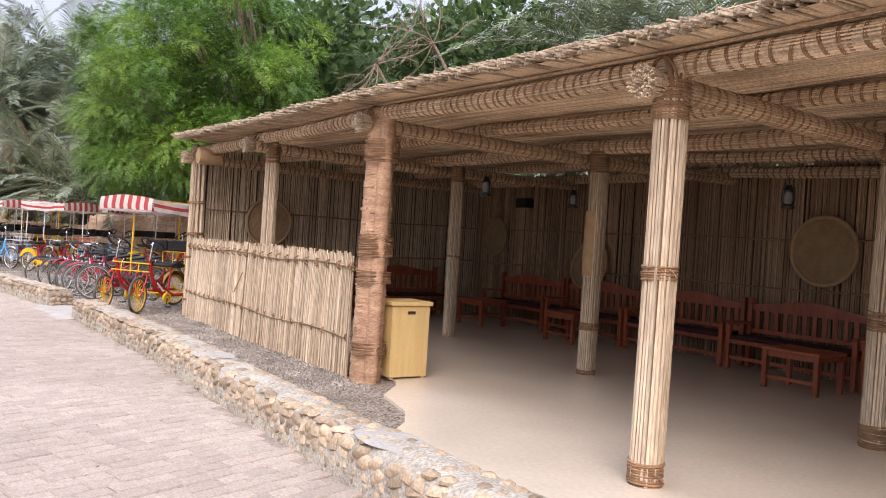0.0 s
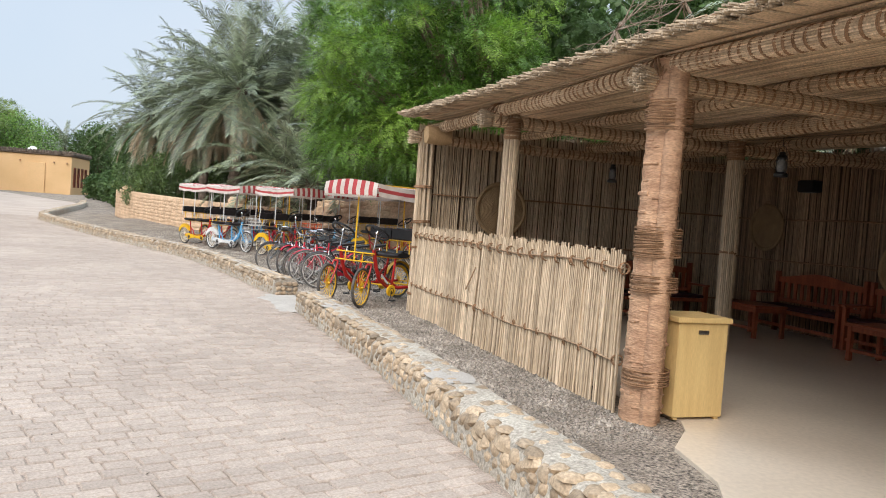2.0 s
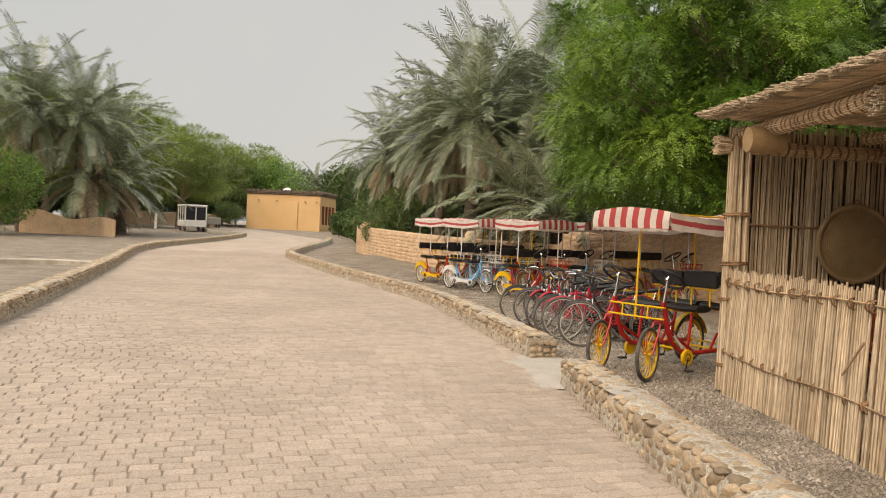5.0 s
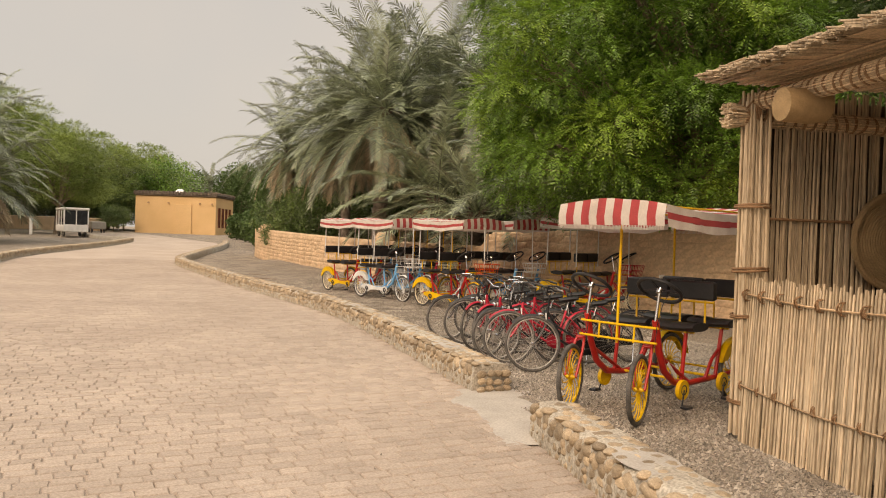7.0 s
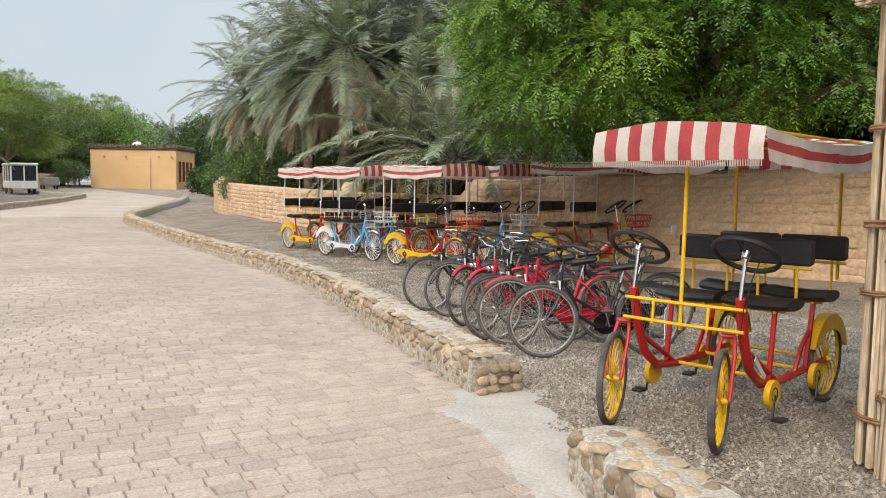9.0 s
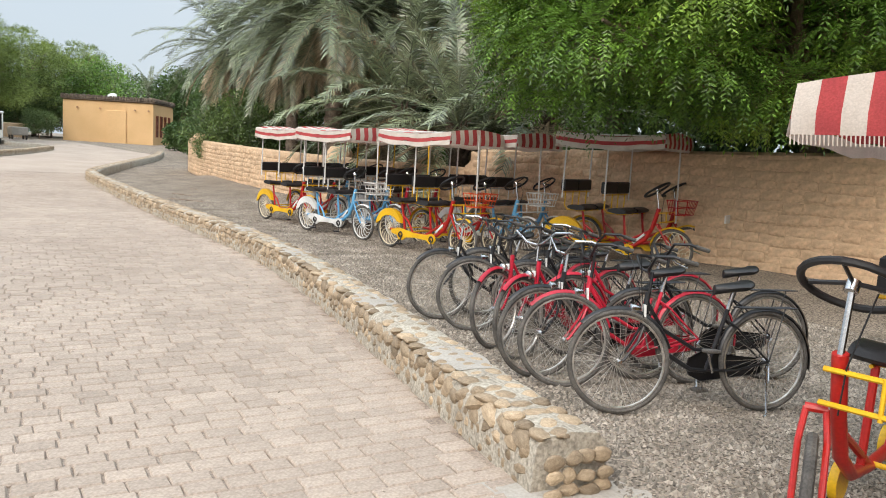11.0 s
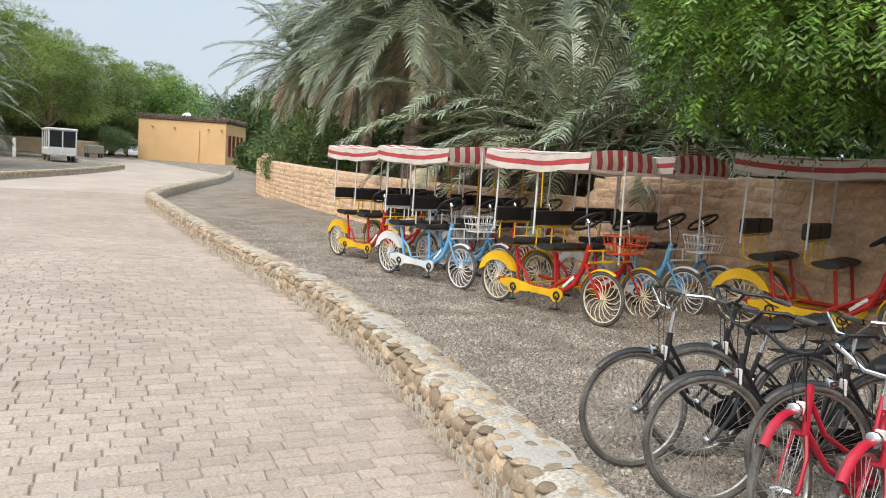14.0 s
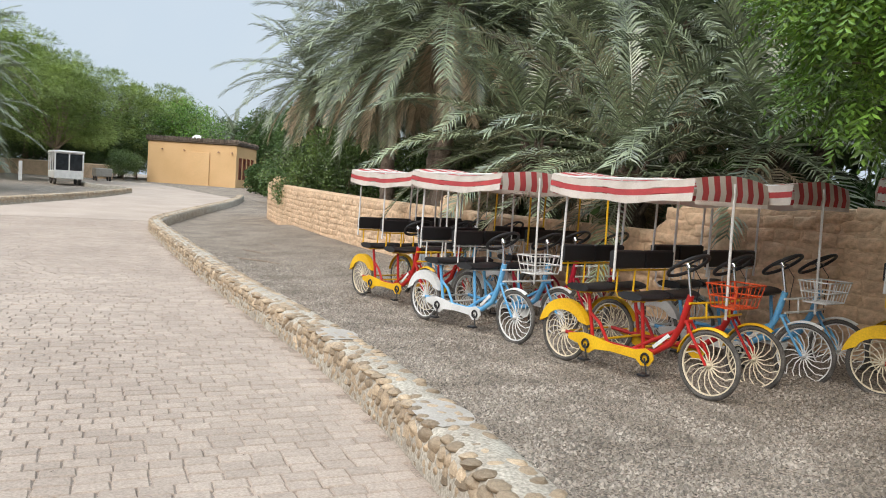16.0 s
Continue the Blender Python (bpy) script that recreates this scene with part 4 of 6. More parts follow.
def arc_band(R, w, a0, a1, n=14):
    """A mudguard: a curved band over a wheel of radius R."""
    rows = []
    for i in range(n + 1):
        a = radians(lerp(a0, a1, i / n))
        rows.append([((R + d) * math.cos(a), y, (R + d) * math.sin(a)) for y, d in ((-w, -0.012), (-w * 0.6, 0.004), (0, 0.009), (w * 0.6, 0.004), (w, -0.012))])
    back = [[(p[0] * 0.994, p[1], p[2] * 0.994) for p in r] for r in rows]
    return Shape().grid(rows).grid([list(reversed(r)) for r in back])


def bicycle(paint, label, steer=0.0, chrome_bar=False):
    """A roadster facing +x: upright bars, mudguards, rack, chain case, stand."""
    ob = thing("bicycle", Matrix(), label, "bicycle", "parked bicycles")
    R, WB = 0.358, 1.12
    wheel(ob, 0, 0, R, R, 32, RIM, RIM)
    wheel(ob, WB, 0, R, R, 32, RIM, RIM, turn=steer)
    head = Vector((WB - 0.20, 0, 0.84))
    T = pose(WB - 0.08, 0, 0, 0, 0, steer) @ pose(0.08 - WB, 0, 0)

    def steered(s):
        s.v = [tuple(T @ Vector(p)) for p in s.v]
        return s
    bb, seat, ax = (0.46, 0, 0.29), (0.30, 0, 0.72), (0, 0, R)
    s = Shape()
    s.tube([(WB - 0.175, 0, 0.62), (0.78, 0, 0.42), (0.58, 0, 0.30), bb], 0.017, 8)
    s.tube([(WB - 0.19, 0, 0.78), (0.80, 0, 0.58), (0.55, 0, 0.44), (0.405, 0, 0.43)], 0.014, 8)
    s.tube([bb, seat], 0.015, 8)
    s.tube([(WB - 0.17, 0, 0.60), (WB - 0.205, 0, 0.83)], 0.02, 8)
    for y in (-0.055, 0.055):
        s.tube([bb, (0.25, y * 0.9, 0.30), (0, y, R)], 0.009, 6)
        s.tube([(0.33, 0, 0.66), (0.25, y * 0.8, 0.6), (0, y, R)], 0.008, 6)
    part("frame", s, paint, ob)
    s = Shape()
    for y in (-0.05, 0.05):
        s.tube([(WB - 0.165, y * 0.6, 0.60), (WB - 0.12, y, 0.50), (WB - 0.03, y, R + 0.02), (WB, y, R)], 0.010, 6)
    s.tube([(WB - 0.165, -0.035, 0.60), (WB - 0.165, 0.035, 0.60)], 0.014, 6)
    part("fork", steered(s), paint, ob)
    s = Shape()
    s.tube([(WB - 0.205, 0, 0.83), (WB - 0.225, 0, 0.97)], 0.012, 8)
    bar = [(-0.16, -0.29, 0.07), (-0.05, -0.28, 0.11), (0.04, -0.2, 0.11), (0.05, -0.08, 0.02), (0.02, 0, 0), (0.05, 0.08, 0.02), (0.04, 0.2, 0.11), (-0.05, 0.28, 0.11), (-0.16, 0.29, 0.07)]
    s.tube([(WB - 0.22 + x, y, 0.97 + z) for x, y, z in bar], 0.011, 8)
    part("handlebar", steered(s), STEEL if chrome_bar else BLACK, ob)
    for y in (-1, 1):
        s = Shape()
        s.tube([(WB - 0.31, y * 0.287, 1.065), (WB - 0.42, y * 0.292, 1.035)], [0.017, 0.016], 8)
        part("grip", steered(s), RUBBER, ob)
        s = Shape()
        s.tube([(WB - 0.25, y * 0.26, 1.07), (WB - 0.3, y * 0.26, 1.035), (WB - 0.36, y * 0.27, 1.01)], 0.005, 5)
        part("brake_lever", steered(s), STEEL, ob)
        s = Shape()
        s.tube([(WB - 0.2, y * 0.2, 1.08), (WB - 0.1, y * 0.12, 1.09), (WB - 0.14, y * 0.03, 0.9), (WB - 0.16, y * 0.03, 0.66)], 0.0028, 5)
        part("brake_cable", steered(s), BLACK, ob)
    for nm, x, a0, a1 in (("rear_mudguard", 0, 8, 190), ("front_mudguard", WB, 45, 165)):
        s = arc_band(R + 0.013, 0.022, a0, a1)
        s.v = [(p[0] + x, p[1], p[2] + R) for p in s.v]
        part(nm, steered(s) if x else s, paint, ob)
    s = Shape()
    rows = []
    for i in range(11):
        t = i / 10
        wd = 0.105 * (1 - t) ** 0.6 * min(1, 3 * t + 0.55) + 0.02
        x = 0.14 + 0.27 * t
        rows.append([(x, wd * math.cos(a), 0.865 + 0.02 * math.cos(2 * t) + 0.035 * math.sin(a) + (0.012 if t < 0.15 else 0)) for a in (math.tau * j / 12 for j in range(12))])
    s.grid(rows, True)
    s.face(rows[0]), s.face(rows[-1])
    part("saddle", s, VINYL, ob, "worn black saddle")
    s = Shape()
    s.tube([seat, (0.262, 0, 0.85)], 0.013, 8)
    part("seat_post", s, STEEL, ob)
    for y in (-0.065, -0.022, 0.022, 0.065):
        part("rack_rod", Shape().tube([(0.22, y * 0.7, 0.735), (-0.22, y, 0.735)], 0.005, 5), BLACK, ob)
    part("rack_end", Shape().tube([(-0.22, -0.07, 0.735), (-0.22, 0.07, 0.735)], 0.005, 5), BLACK, ob)
    for y in (-0.06, 0.06):
        part("rack_stay", Shape().tube([(-0.12, y, 0.735), (0, y, R)], 0.005, 5), BLACK, ob)
    s = Shape()
    rows = []
    for k in range(13):
        a = math.pi * (0.5 + k / 12)
        rows.append((0.02 + 0.06 * math.cos(a), 0.06 * math.sin(a)))
    prof = rows + [(0.46, -0.105), (0.55, -0.06), (0.57, 0), (0.55, 0.06), (0.46, 0.105)]
    s.grid([[(x, y, 0.31 + z) for x, z in prof] for y in (-0.062, -0.078)], True)
    s.face([(x, -0.078, 0.31 + z) for x, z in prof])
    part("chain_case", s, paint if paint is BLACK else PINKRED, ob)
    for sy, dz in ((-1, -0.16), (1, 0.16)):
        s = Shape()
        s.tube([(0.46, sy * 0.09, 0.29), (0.46 + 0.05 * sy, sy * 0.10, 0.29 + dz)], 0.008, 6)
        part("crank", s, STEEL, ob)
        s = Shape()
        s.box(0.41 + 0.05 * sy, sy * 0.11, 0.275 + dz, 0.51 + 0.05 * sy, sy * 0.19, 0.30 + dz, None, 0.008)
        part("pedal", s, RUBBER, ob)
    s = Shape()
    s.tube([(0.03, 0.07, 0.32), (0.08, 0.16, 0.01), (0.11, 0.17, 0.0)], 0.008, 6)
    s.tube([(0.0, 0.06, 0.345), (0.03, 0.07, 0.32)], 0.011, 6)
    part("kickstand", s, STEEL, ob)
    s = Shape()
    s.lathe([(0.0, -0.045), (0.02, -0.04), (0.036, 0.0), (0.036, 0.02), (0.03, 0.026), (0.0, 0.03)], pose(WB - 0.1, 0, 0.72, 0, 90, 0), 14)
    part("headlight", steered(s), STEEL, ob, "small round chrome headlight")
    s = Shape()
    s.box(WB - 0.182, -0.022, 0.66, WB - 0.165, 0.022, 0.75, None, 0.004)
    part("head_badge", steered(s), WHITE, ob, "pale decal")
    return ob


# front hub in plan, the way the bicycle points, its steering and paint
ROW = [(-15.36, 8.02, -107, -9, BLACK, False), (-15.98, 8.05, -104, -10, PINKRED, False), (-16.26, 8.02, -97, -4, BLACK, True), (-16.74, 8.18, -84, 12, PINKRED, True),
       (-17.13, 8.2, -84, 14, PINKRED, False), (-17.79, 8.36, -101, -8, BLACK, False), (-18.36, 8.32, -104, 2, BLACK, True), (-18.40, 8.85, -96, -14, BLACK, False),
       (-15.95, 8.78, -109, -4, BLACK, False), (-16.75, 8.72, -104, 6, PINKRED, False), (-17.50, 8.80, -103, -8, BLACK, True)]
for x, y, head, steer, paint, chrome in ROW:
    b = bicycle(paint, "black roadster bicycle parked on gravel" if paint is BLACK else "crimson roadster bicycle parked on gravel", steer, chrome)
    a = radians(head)
    b.matrix_world = pose(x - 1.12 * math.cos(a), y - 1.12 * math.sin(a), 0.02, 0, 0, head) @ pose(0, 0, 0, random.Random(int(-x * 100)).uniform(2, 7), 0, 0)


def canopy(ob, L, W, z, poles, pole_mat, x0=-0.1, sag=0.10, front=True):
    """A striped canvas roof with a hanging valance and fringe, on poles."""
    c = new("canopy")
    c.parent = ob
    c.empty_display_size = 0.05
    tagged(c, "red and white striped canvas canopy with fringe")
    n, hx, hy, V = 13, L / 2, W / 2, 0.2
    s = Shape()

    def top(x, y):
        return z + 0.05 * (1 - (y / hy) ** 2) - sag * (1 - (abs(x) / hx) ** 2) * 0.6 + 0.012 * noise.noise((x * 3, y * 3, z + ob.matrix_world.translation.x))
    xs = [hx * k / 6 for k in range(-6, 7)]
    for i in range(n):
        ya, yb = lerp(-hy, hy, i / n), lerp(-hy, hy, (i + 1) / n)
        s.grid([[(x0 + x, ya, top(x, ya)), (x0 + x, yb, top(x, yb))] for x in xs], mi=i % 2)
        for sx in (-1, 1):
            e = x0 + sx * hx
            s.grid([[(e, ya, top(hx, ya)), (e, yb, top(hx, yb))], [(e + sx * 0.03, ya, z - V * 0.6), (e + sx * 0.03, yb, z - V * 0.6)],
                    [(e + sx * 0.02, ya, z - V), (e + sx * 0.02, yb, z - V)]], mi=i % 2)
    for sy in (-1, 1):
        bands = [(0.0, 0), (0.07, 0), (0.07, 1), (0.13, 1), (0.13, 0), (0.2, 0)]
        for (za, m1), (zb, m2) in zip(bands, bands[1:]):
            if m1 == m2:
                s.grid([[(x0 + x, sy * (hy + za * 0.12 + 0.015 * noise.noise((x * 2, za * 4, 1))), top(x, hy) - za),
                         (x0 + x, sy * (hy + zb * 0.12 + 0.015 * noise.noise((x * 2, zb * 4, 1))), top(x, hy) - zb - 0.01 * math.sin(x * 9))] for x in xs], mi=m1)
    part("canvas", s, [CLOTH_WHITE, CLOTH_RED], c)
    s = Shape()
    for sx in (-1, 1):
        y = -hy
        while y < hy:
            s.tube([(x0 + sx * (hx + 0.02), y, z - V), (x0 + sx * (hx + 0.022), y + 0.004, z - V - 0.04)], 0.0035, 3, False)
            y += 0.016
    tagged(part("fringe", s, CLOTH_WHITE, c, "white cotton fringe"), kind="stuff")
    for px, py, pz in poles:
        s = Shape()
        s.tube([(px, py, pz), (px * 0.97 + x0 * 0.03, py, z - 0.02)], 0.0135, 8)
        part("pole", s, pole_mat, ob)
    s = Shape()
    for sy in (-1, 1):
        s.tube([(x0 - hx, sy * (hy - 0.02), z - 0.025), (x0 + hx, sy * (hy - 0.02), z - 0.025)], 0.011, 6)
    for sx in (-1, 1):
        s.tube([(x0 + sx * (hx - 0.02), -hy, z - 0.025), (x0 + sx * (hx - 0.02), hy, z - 0.025)], 0.011, 6)
    part("canopy_frame", s, pole_mat, ob)


def pedal_car(m, label, paint, trim, guard, spoke, pole_mat, basket=None, roof=True, L=1.85, disc=False, W=1.25, z=2.06, group="parked pedal cars", steer=0.0):
    """A four-wheeled pedal car for four, facing +x: two bicycle frames side by side, two bench seats, two steering wheels, a canopy."""
    ob = thing("pedal_car", m, label, "pedal car", group)
    R, hx, T = 0.33, 0.91, 0.39
    for sy in (-1, 1):
        y = sy * T
        F = pose(hx - 0.03, y, 0, 0, 0, steer) @ pose(0.03 - hx, -y, 0)

        def steered(q):
            q.v = [tuple(F @ Vector(p)) for p in q.v]
            return q
        fw = F @ Vector((hx, y, R))
        wheel(ob, fw.x, fw.y, R, R, 16, spoke, spoke if not disc else YELLOW, 0.024, True, turn=steer)
        wheel(ob, -hx, y, R, R, 16, spoke, spoke if not disc else YELLOW, 0.024, True)
        s = Shape()
        s.tube([(0.655, y, 0.95), (0.58, y, 0.66), (0.48, y, 0.46), (0.30, y, 0.335), (0.0, y, 0.30), (-0.5, y, 0.31), (-hx, y, R)], [0.034, 0.034, 0.033, 0.032, 0.03, 0.027, 0.022], 10)
        s.tube([(0.55, y, 0.60), (0.40, y, 0.52), (0.18, y, 0.40), (0.02, y, 0.31)], 0.02, 8)
        s.tube([(0.10, y, 0.81), (0.16, y, 0.33)], 0.02, 8)
        s.tube([(-0.61, y, 0.81), (-0.50, y, 0.31)], 0.02, 8)
        s.tube([(-0.30, y, 0.32), (-0.42, y, 0.50), (-0.57, y, 0.60)], 0.018, 8)
        part("frame", s, paint, ob)
        s = Shape()
        for dy in (-0.055, 0.055):
            s.tube([(0.655, y + dy * 0.7, 0.70), (0.74, y + dy, 0.58), (hx, y + dy, R)], 0.014, 8)
        s.tube([(0.655, y - 0.045, 0.70), (0.655, y + 0.045, 0.70)], 0.02, 8)
        part("fork", steered(s) if steer else s, paint, ob)
        s = Shape()
        s.tube([(0.655, y, 0.94), (0.60, y, 1.22)], 0.015, 8)
        part("steering_column", s, STEEL, ob)
        ws = new("steering_wheel")
        ws.parent, ws.matrix_basis = ob, pose(0.60, y, 1.23, 0, -34, 0)
        ws.empty_display_size = 0.05
        part("rim", Shape().ring((0, 0, 0), (0, 0, 1), 0.205, 0.018, 28, 8), VINYL, ws)
        s = Shape()
        s.tube([(-0.02, -0.18, 0), (0, 0, 0.012), (-0.02, 0.18, 0)], 0.011, 6)
        s.tube([(0, 0, 0.012), (0.18, 0, 0)], 0.009, 6)
        part("spokes", s, BLACK, ws)
        s = Shape()
        s.lathe([(0.0, -0.03), (0.03, -0.03), (0.03, 0.02), (0.0, 0.03)], None, 10)
        part("hub", s, STEEL, ws)
        s = Shape()
        s.tube([(0.6, y + 0.1, 1.21), (0.69, y + 0.09, 1.1), (0.69, y + 0.04, 0.9), (0.7, y + 0.03, 0.7)], 0.004, 5)
        part("brake_cable", s, BLACK, ob)
        # rear guard: a flat side plate with a band over the wheel
        s = Shape()
        arc = [radians(a) for a in range(20, 171, 10)]
        ring_o = [(-hx + (R + 0.035) * math.cos(a), R + (R + 0.035) * math.sin(a)) for a in arc]
        ring_i = [(-hx + (R * 0.72) * math.cos(a), R + 0.10 + (R * 0.42) * math.sin(a)) for a in arc]
        yo = y + sy * 0.045
        s.grid([[(x, yo, zz) for x, zz in ring_i], [(x, yo, zz) for x, zz in ring_o], [(x, y - sy * 0.035, zz) for x, zz in ring_o]])
        s.grid([[(x, yo - sy * 0.006, zz) for x, zz in ring_o], [(x, yo - sy * 0.006, zz) for x, zz in ring_i]])
        part("rear_mudguard", s, guard, ob)
        s = arc_band(R + 0.02, 0.03, 60, 170)
        s.v = [(p[0] + hx, p[1] + y, p[2] + R) for p in s.v]
        if not disc:
            part("front_mudguard", steered(s), guard, ob)
        # chain cover: a waisted plate between the cranks
        s = Shape()
        outline = [(-0.80, 0.335), (-0.6, 0.375), (-0.45, 0.36), (-0.2, 0.325), (0.1, 0.325), (0.22, 0.36), (0.31, 0.33), (0.33, 0.26), (0.28, 0.19), (0.19, 0.18), (0.12, 0.235),
                   (-0.2, 0.245), (-0.42, 0.225), (-0.5, 0.17), (-0.6, 0.18), (-0.66, 0.25), (-0.80, 0.275)]
        yo = y + sy * 0.062
        s.face([(x, yo, zz) for x, zz in (outline if sy < 0 else outline[::-1])])
        s.face([(x, yo - sy * 0.02, zz) for x, zz in (outline[::-1] if sy < 0 else outline)])
        s.grid([[(x, yo, zz) for x, zz in outline], [(x, yo - sy * 0.02, zz) for x, zz in outline]], True)
        if disc:
            for cx in (0.24, -0.54):
                s = Shape()
                s.lathe([(0.0, -0.02), (0.095, -0.02), (0.1, 0.0), (0.095, 0.02), (0.0, 0.02)], pose(cx, yo, 0.265, 90, 0, 0), 20)
                part("chain_guard", s, guard, ob)
        else:
            part("chain_cover", s, guard, ob)
        for cx in (0.24, -0.54):
            s = Shape()
            s.ring((cx, yo + sy * 0.012, 0.265), (0, 1, 0), 0.045, 0.012, 16, 5)
            part("chain_ring", s, BLACK, ob)
            s = Shape()
            s.tube([(cx, yo + sy * 0.02, 0.265), (cx + 0.05, yo + sy * 0.03, 0.115)], 0.009, 6)
            s.box(cx, yo + sy * 0.04, 0.10, cx + 0.10, yo + sy * 0.12, 0.125, None, 0.006)
            part("pedal", s, BLACK, ob)
        s = Shape()
        s.box(0.27, y + sy * 0.032 - 0.002, 0.44, 0.5, y + sy * 0.032 + 0.002, 0.475, pose(0.38, 0, 0.455, 0, -42, 0) @ pose(-0.38, 0, -0.455))
        part("frame_decal", s, WHITE, ob, "narrow pale lettering strip")
    for sx in (0.02, -0.68):
        seat_y = 0.5
        for sy in (-1, 1):
            s = Shape()
            rows = []
            for i in range(9):
                t = i / 8
                yy = sy * lerp(0.03, seat_y, t)
                rows.append([(sx + 0.17 * math.cos(a) * (0.92 + 0.08 * math.sin(t * math.pi)), yy, 0.86 + 0.045 * math.sin(a) - 0.012 * math.sin(t * math.pi)) for a in (math.tau * j / 12 for j in range(12))])
            s.grid(rows, True)
            s.face(rows[0]), s.face(rows[-1])
            part("seat", s, VINYL, ob, "black vinyl seat pad")
            s = Shape()
            s.box(sx - 0.285, sy * 0.26 - 0.245, 1.11, sx - 0.215, sy * 0.26 + 0.245, 1.30, None, 0.03)
            part("backrest", s, VINYL, ob, "black padded backrest")
            for yy in (0.12, 0.4):
                s = Shape()
                s.tube([(sx + 0.12, sy * yy, 0.81), (sx - 0.2, sy * yy, 0.81), (sx - 0.255, sy * yy, 0.87), (sx - 0.25, sy * yy, 1.13)], 0.011, 6)
                part("seat_bracket", s, trim, ob)
        s = Shape()
        s.tube([(sx - 0.02, -0.42, 0.80), (sx - 0.02, 0.42, 0.80)], 0.014, 6)
        s.tube([(sx - 0.252, -0.5, 1.09), (sx - 0.252, 0.5, 1.09)], 0.011, 6)
        part("seat_bar", s, trim, ob)
    for zz, xx in ((0.74, 0.70), (0.88, 0.68)):
        s = Shape()
        s.tube([(xx, -T - 0.05, zz), (xx + 0.03, 0, zz), (xx, T + 0.05, zz)], 0.012, 6)
        part("front_bar", s, trim, ob)
    for yy in (-0.2, 0.2):
        s = Shape()
        s.tube([(0.72, yy, 0.72), (0.705, yy, 0.89)], 0.010, 6)
        part("front_bar_post", s, trim, ob)
    s = Shape()
    s.tube([(-hx, -T, R), (-hx, T, R)], 0.012, 8)
    s.tube([(0.0, -T, 0.31), (0.0, T, 0.31)], 0.014, 8)
    s.tube([(-0.45, -T, 0.32), (-0.45, T, 0.32)], 0.014, 8)
    part("cross_tube", s, trim, ob)
    if basket:
        b = new("basket")
        b.parent, b.matrix_basis = ob, pose(0.88, 0.0, 0.86)
        b.empty_display_size = 0.05
        for k in (0, 2, 4):
            zz, g = 0.055 * k, 0.012 * k
            w = Shape().tube([(-0.12 - g, -0.2 - g, zz), (0.12 + g, -0.2 - g, zz), (0.12 + g, 0.2 + g, zz), (-0.12 - g, 0.2 + g, zz), (-0.12 - g, -0.2 - g, zz)], 0.0075, 6)
            part("hoop", w, basket, b, "painted wire hoop")
        for k in range(7):
            yy = lerp(-0.2, 0.2, k / 6)
            part("wire", Shape().tube([(-0.165, yy * 1.2, 0.22), (-0.12, yy, 0), (0.12, yy, 0), (0.165, yy * 1.2, 0.22)], 0.0055, 5), basket, b)
        for k in range(3):
            xx = lerp(-0.12, 0.12, k / 2)
            part("wire", Shape().tube([(xx * 1.3, -0.245, 0.22), (xx, -0.2, 0), (xx, 0.2, 0), (xx * 1.3, 0.245, 0.22)], 0.0055, 5), basket, b)
    if roof:
        if disc:
            poles = [(0.70, 0.0, 0.70), (-1.0, -0.42, 0.95), (-1.0, 0.42, 0.95)]
        else:
            poles = [(0.80, 0.0, 0.72), (-0.2, -0.5, 1.0), (-0.2, 0.5, 1.0), (-0.94, -0.5, 1.0), (-0.94, 0.5, 1.0)]
        canopy(ob, L, W, z, poles, pole_mat, -0.15)
    return ob


def car_pose(fx, fy, rx, ry, side, zz=0.02):
    """From the near front and rear wheels in plan; side: +1 when the other pair lies to the car's left."""
    a = math.atan2(fy - ry, fx - rx)
    mx, my = (fx + rx) / 2, (fy + ry) / 2
    return pose(mx - math.sin(a) * 0.39 * side, my + math.cos(a) * 0.39 * side, zz, 0, 0, math.degrees(a))


pedal_car(car_pose(-12.62, 7.38, -13.12, 9.10, -1, 0.03), "red pedal car with yellow trim and striped canopy", RED, YELLOW, YELLOW, YELLOW, YELLOW, None, True, 2.05, True, 1.2, 2.03, steer=17)
pedal_car(car_pose(-22.20, 10.92, -24.00, 10.47, 1), "red pedal car with yellow mudguards and orange basket", RED, YELLOW, YELLOW, CREAM, WHITE, ORANGE, True, 1.8)
pedal_car(car_pose(-24.90, 10.33, -26.60, 9.90, 1), "pale blue pedal car with white mudguards and basket", BLUE, WHITE, WHITE, WHITE, WHITE, WHITE, True, 1.8)
pedal_car(car_pose(-27.15, 10.13, -28.93, 9.73, 1), "red pedal car with yellow mudguards, smaller canopy", RED, YELLOW, YELLOW, CREAM, WHITE, None, True, 1.75)
pedal_car(car_pose(-22.33, 12.28, -24.10, 11.80, 1, 0.05), "pale blue pedal car with red fork and white basket", BLUE, WHITE, WHITE, WHITE, WHITE, WHITE, True, 1.8)
pedal_car(car_pose(-25.2, 11.6, -26.95, 11.2, 1, 0.06), "red pedal car with white mudguards behind others", PINKRED, WHITE, WHITE, CREAM, YELLOW, None, True, 1.8)
pedal_car(car_pose(-20.02, 13.28, -21.62, 12.53, 1, 0.12), "red pedal car with yellow seats frame and red basket", RED, YELLOW, YELLOW, CREAM, WHITE, RED, True, 1.8)
pedal_car(car_pose(-27.7, 11.35, -29.45, 10.95, 1, 0.05), "pale blue pedal car with white seat frames", BLUE, WHITE, WHITE, WHITE, WHITE, WHITE, True, 1.75)
s = Shape()
s.box(-0.01, -0.11, 0.0, 0.01, 0.11, 0.12, None, 0.004)
plate = solid("sign_plate", s, WHITE, "small white plate hung on a basket", "sign", m=pose(-19.39, 13.73, 0.93, 0, 0, 25))


